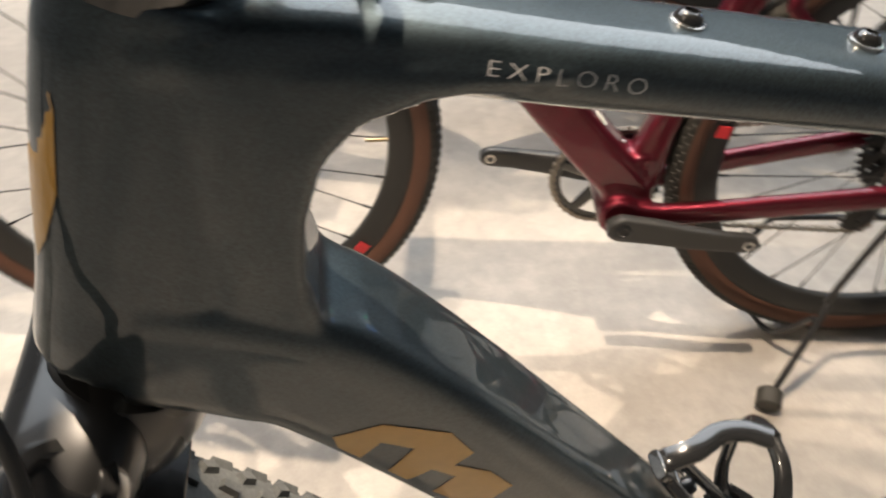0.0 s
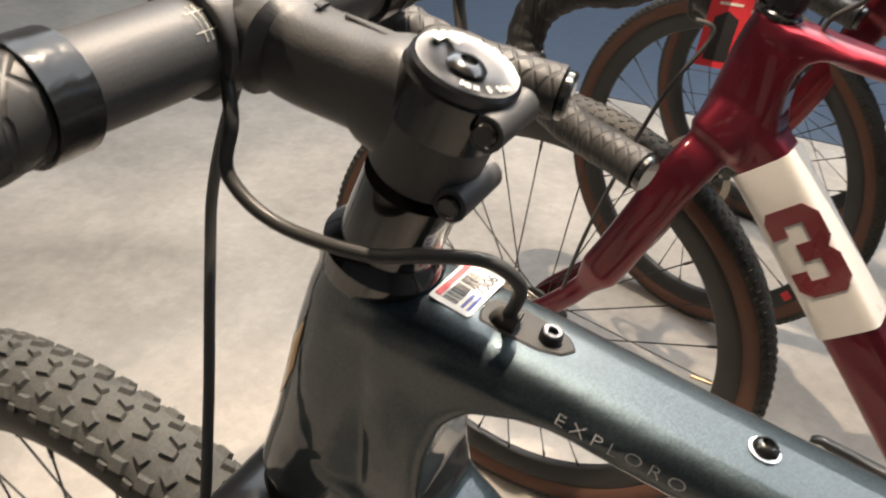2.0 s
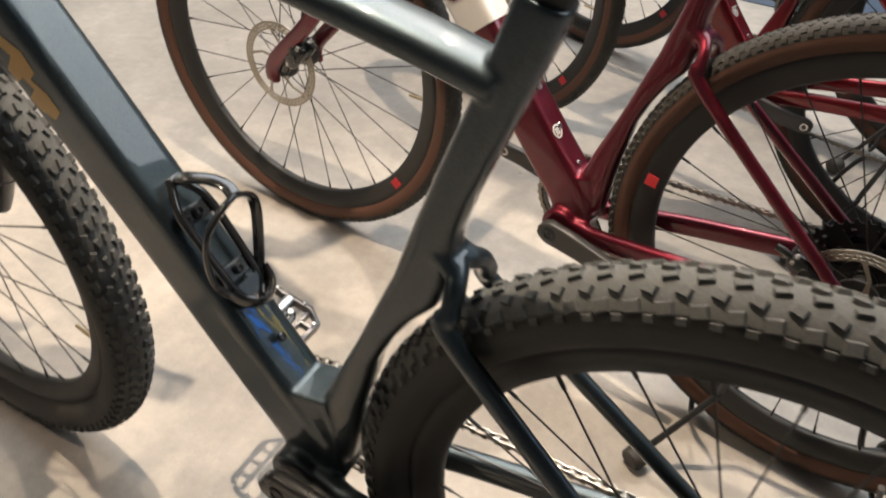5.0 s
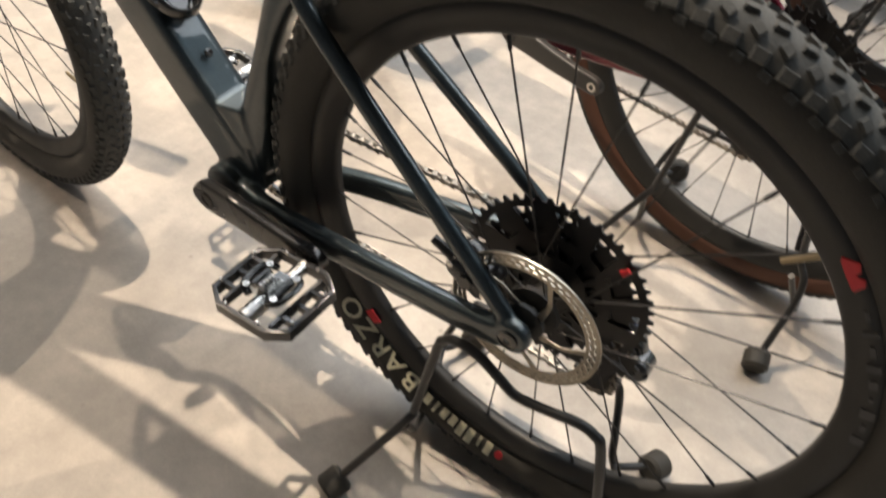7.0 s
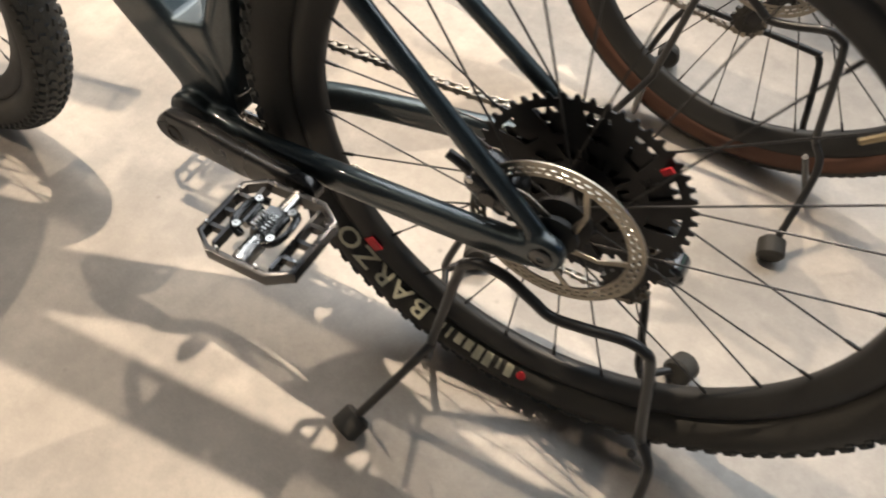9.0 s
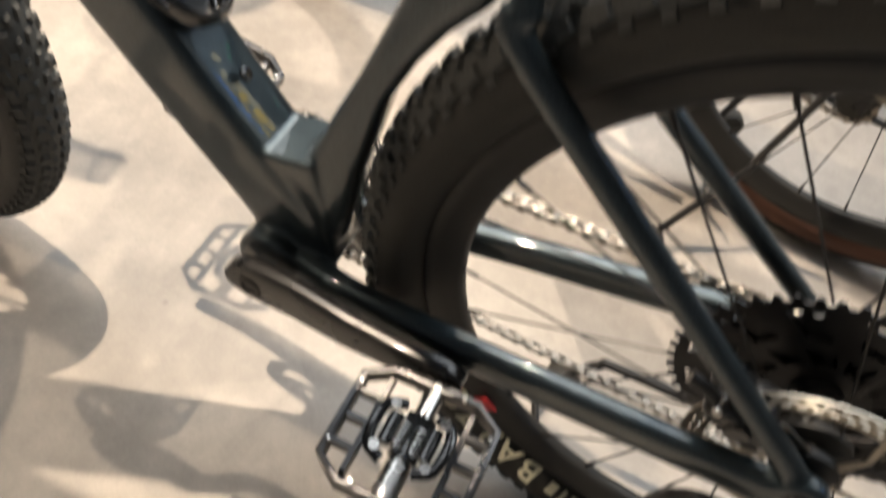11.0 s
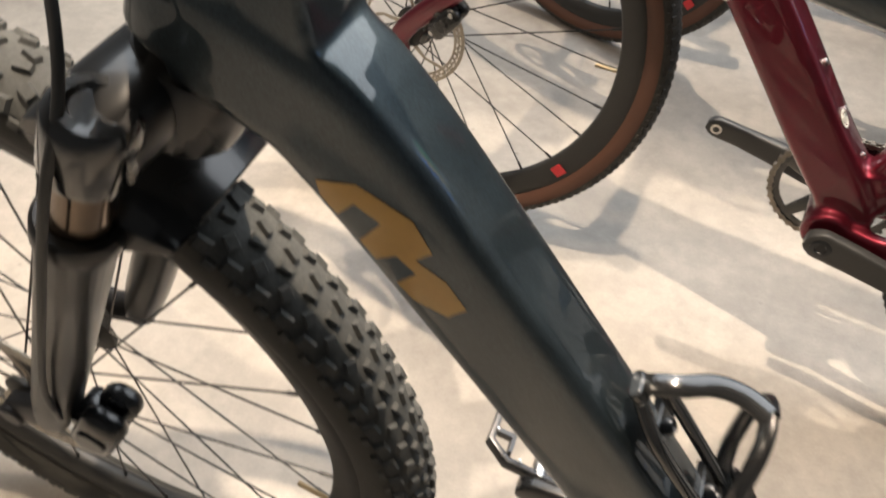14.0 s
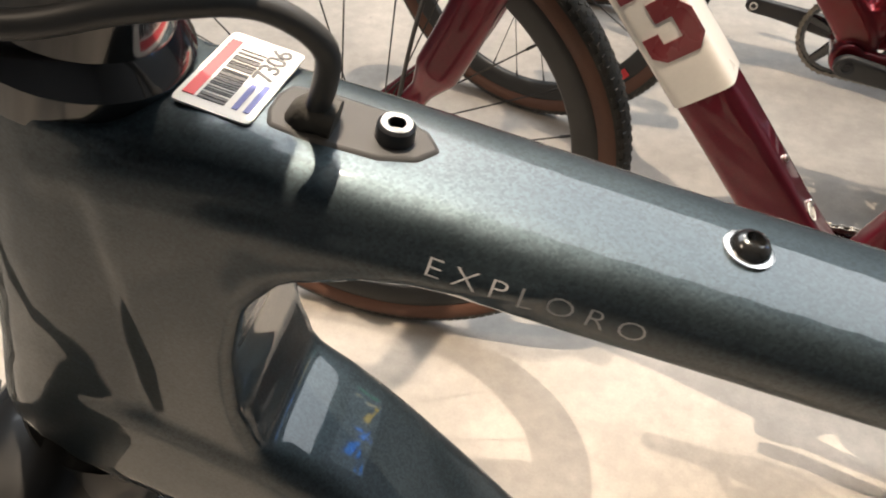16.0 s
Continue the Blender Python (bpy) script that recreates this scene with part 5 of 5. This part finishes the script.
    bar_c = on_axis(top.z + 0.016, 0.090)
    sweep(s, [on_axis(top.z + 0.028), on_axis(top.z + 0.022, 0.045), bar_c], [0.018, 0.0165, 0.022], [0.019, 0.017, 0.020], n=20)
    part("stem", s, M_ALLOY_BLACK, b, "black alloy stem")
    handlebar(b, bar_c, 0.205, 0.105, M_ALLOY_BLACK, (0.055, -0.132))
    hose(b, "brake_hose", [bar_c + Vector((0, -0.02, -0.012)), bar_c + Vector((0.004, -0.035, -0.05)), on_axis(0.80, 0.040, -0.030), on_axis(0.72, 0.050, -0.044), on_axis(0.56, 0.044, -0.062), on_axis(0.43, 0.030, -0.060)], 0.0025)
    hose(b, "brake_hose", [bar_c + Vector((0.004, 0.02, -0.012)), bar_c + Vector((0.03, -0.02, -0.03)), on_axis(0.895, -0.030, -0.020), on_axis(0.890, -0.062, -0.008), turn @ Vector((-0.262, 0, 0.880)), turn @ Vector((-0.270, 0, 0.865))], 0.0025)
    w = wheel(b, "front_wheel", (front[0], 0, front[1]), "tan", 0.0, spin=12)
    for ang, wh in ((-38, w),):
        s = Soup()
        out = Vector((math.cos(radians(ang)), 0, math.sin(radians(ang))))
        turn = Matrix((out.cross(Y), Y, out)).transposed()
        s.box(out * 0.297 - Y * 0.0150, (0.018, 0.0012, 0.017), turn)
        part("rim_sticker", s, M_RED_INK, wh, "red rim sticker")
    w.matrix_local = pose(front[0], 0, front[1], 0, 0, steered)
    w2 = wheel(b, "rear_wheel", (rear[0], 0, rear[1]), "tan", 0.0, spin=5)
    s = Soup()
    out = Vector((math.cos(radians(177)), 0, math.sin(radians(177))))
    s.box(out * 0.297 - Y * 0.0150, (0.018, 0.0012, 0.017), Matrix((out.cross(Y), Y, out)).transposed())
    part("rim_sticker", s, M_RED_INK, w2, "red rim sticker")
    cassette(b, (rear[0], 0, rear[1]), (44, 38, 33, 29, 26, 23, 20, 17, 14, 11), "black cassette")
    crank_arm(b, bb, -5, -1, 0.170, M_ARM, "dark grey alloy crank arm with no pedal")
    crank_arm(b, bb, 175, 1, 0.170, M_ARM, "dark grey alloy crank arm with no pedal")
    r = chainset(b, bb, 40, 0.046, M_GLOSS_BLACK)
    jockeys = ((rear[0] + 0.010, rear[1] - 0.082), (rear[0] - 0.025, rear[1] - 0.150))
    chain(b, bb, rear, r, 0.0127 / (2 * math.sin(math.pi / 20)), 0.046, 0.036, jockeys)
    derailleur(b, rear, jockeys, 0.036)
    caliper(b, (front[0] + 0.062, -0.050, front[1] + 0.040), -52, 0.9)
    caliper(b, (rear[0] - 0.062, -0.044, rear[1] + 0.028), 20, 0.9)
    s = Soup()
    sweep(s, [turn @ Vector(p) for p in ((0.186, 0, 0.805), (0.196, 0, 0.840), (0.250, 0, 1.010))], 0.0125, 0.0160, e=2.4, n=20)
    part("seatpost", s, M_CARBON, b, "black carbon seatpost")
    return b


RED_AT = pose(0.0800, 0.5745, 0, 0, 0, -7.8)
red_bicycle(RED_AT, M_RED_PAINT, "dark red carbon gravel bicycle with white numbered band on a stand", True, 4.5)
stand(RED_AT @ pose(0.4105, 0, 0), "bicycle stands")
FAR_AT = pose(0.2100, 1.2150, 0, 0, 0, -8)
red_bicycle(FAR_AT, M_BRIGHT_RED, "bright red carbon gravel bicycle on a stand", False, -13.0)
stand(FAR_AT @ pose(0.4105, 0, 0), "bicycle stands")
BACK_AT = pose(0.2767, 1.6627, 0, 0, 0, -15)
red_bicycle(BACK_AT, M_GREEN_PAINT, "dark grey-green carbon gravel bicycle behind the red ones", False)
stand(BACK_AT @ pose(0.4105, 0, 0), "bicycle stands")


# ---- around the bicycles ----
def floor_mat():
    """A thin blue printed mat with a pale oval."""
    s = Soup()
    s.box((0.0, 3.50, 0.002), (6.0, 2.06, 0.004))
    mat_ob = tagged(new("floor_mat", mesh_of("floor_mat", s, M_BLUE_MAT)), "blue printed floor mat with a pale oval", "floor mat")
    s = Soup()
    outline = [(0.20 * math.cos(a), 0.085 * math.sin(a)) for a in np.linspace(0, 2 * math.pi, 40, endpoint=False)]
    s.prism(outline, (0.06, 2.66, 0.0035), (0.97, 0.22, 0), (-0.22, 0.97, 0), 0.0020)
    part("printed_oval", s, M_WHITE_INK, mat_ob)


floor_mat()


def lit_display():
    """A lit shop display on the east wall, known from its colours in the glossy paint."""
    box = thing("lit_display", "lit wall display with blue, yellow and green patches", "display")
    s = Soup()
    s.box((4.47, 3.05, 2.10), (0.06, 2.10, 1.00))
    part("light_box", s, M_LIT[0], box, "pale glowing panel", bevel=0.01)
    random.seed(11)
    for name, k, y0, y1, z0, z1, count in (("blue_shape", 1, 2.10, 2.85, 1.70, 2.45, 20), ("yellow_shape", 2, 2.95, 3.25, 1.85, 2.35, 3), ("cream_shape", 4, 3.20, 3.50, 1.75, 2.45, 5), ("green_shape", 3, 3.50, 3.90, 1.70, 2.35, 4)):
        for _ in range(count):
            wide, tall = random.uniform(0.02, 0.10), random.uniform(0.05, 0.26) if k != 1 else random.uniform(0.03, 0.12)
            y, z = random.uniform(y0, y1 - wide / 2), random.uniform(z0, z1 - tall / 2)
            s = Soup()
            s.box((4.432 - 0.003 * random.random(), y, z), (0.012, wide, tall), Matrix.Rotation(radians(random.uniform(-20, 20)), 3, "X"))
            part(name, s, M_LIT[k], box)


lit_display()


def hang_tag():
    tag = thing("hang_tag", "red card hang tag with dark print on a bicycle's handlebar", "tag")
    base, u, v = Vector((-0.348, 0.700, 0.748)), Vector((0.99, -0.12, 0.02)), Vector((0.08, 0.10, 0.99))
    s = Soup()
    s.prism([(0, 0), (0.046, 0), (0.046, 0.100), (0.040, 0.108), (0.006, 0.108), (0, 0.100)], base, u, v, 0.0008)
    part("card", s, M_TAG, tag)
    s = Soup()
    s.prism([(0.009, 0.008), (0.036, 0.008), (0.036, 0.056), (0.022, 0.064), (0.009, 0.056)], base - Y * 0.0006, u, v, 0.0006)
    part("printed_panel", s, M_PRINT, tag)
    for k in range(3):
        s = Soup()
        s.prism([(0.010, 0.070 + 0.009 * k), (0.036, 0.070 + 0.009 * k), (0.036, 0.073 + 0.009 * k), (0.010, 0.073 + 0.009 * k)], base - Y * 0.0006, u, v, 0.0006)
        part("print_line", s, M_WHITE_INK, tag)
    s = Soup()
    sweep(s, glide([base + u * 0.023 + v * 0.102, base + u * 0.020 + v * 0.14, base + u * 0.010 + v * 0.165], 6), 0.0008, n=6)
    part("string", s, M_PRINT, tag)


hang_tag()
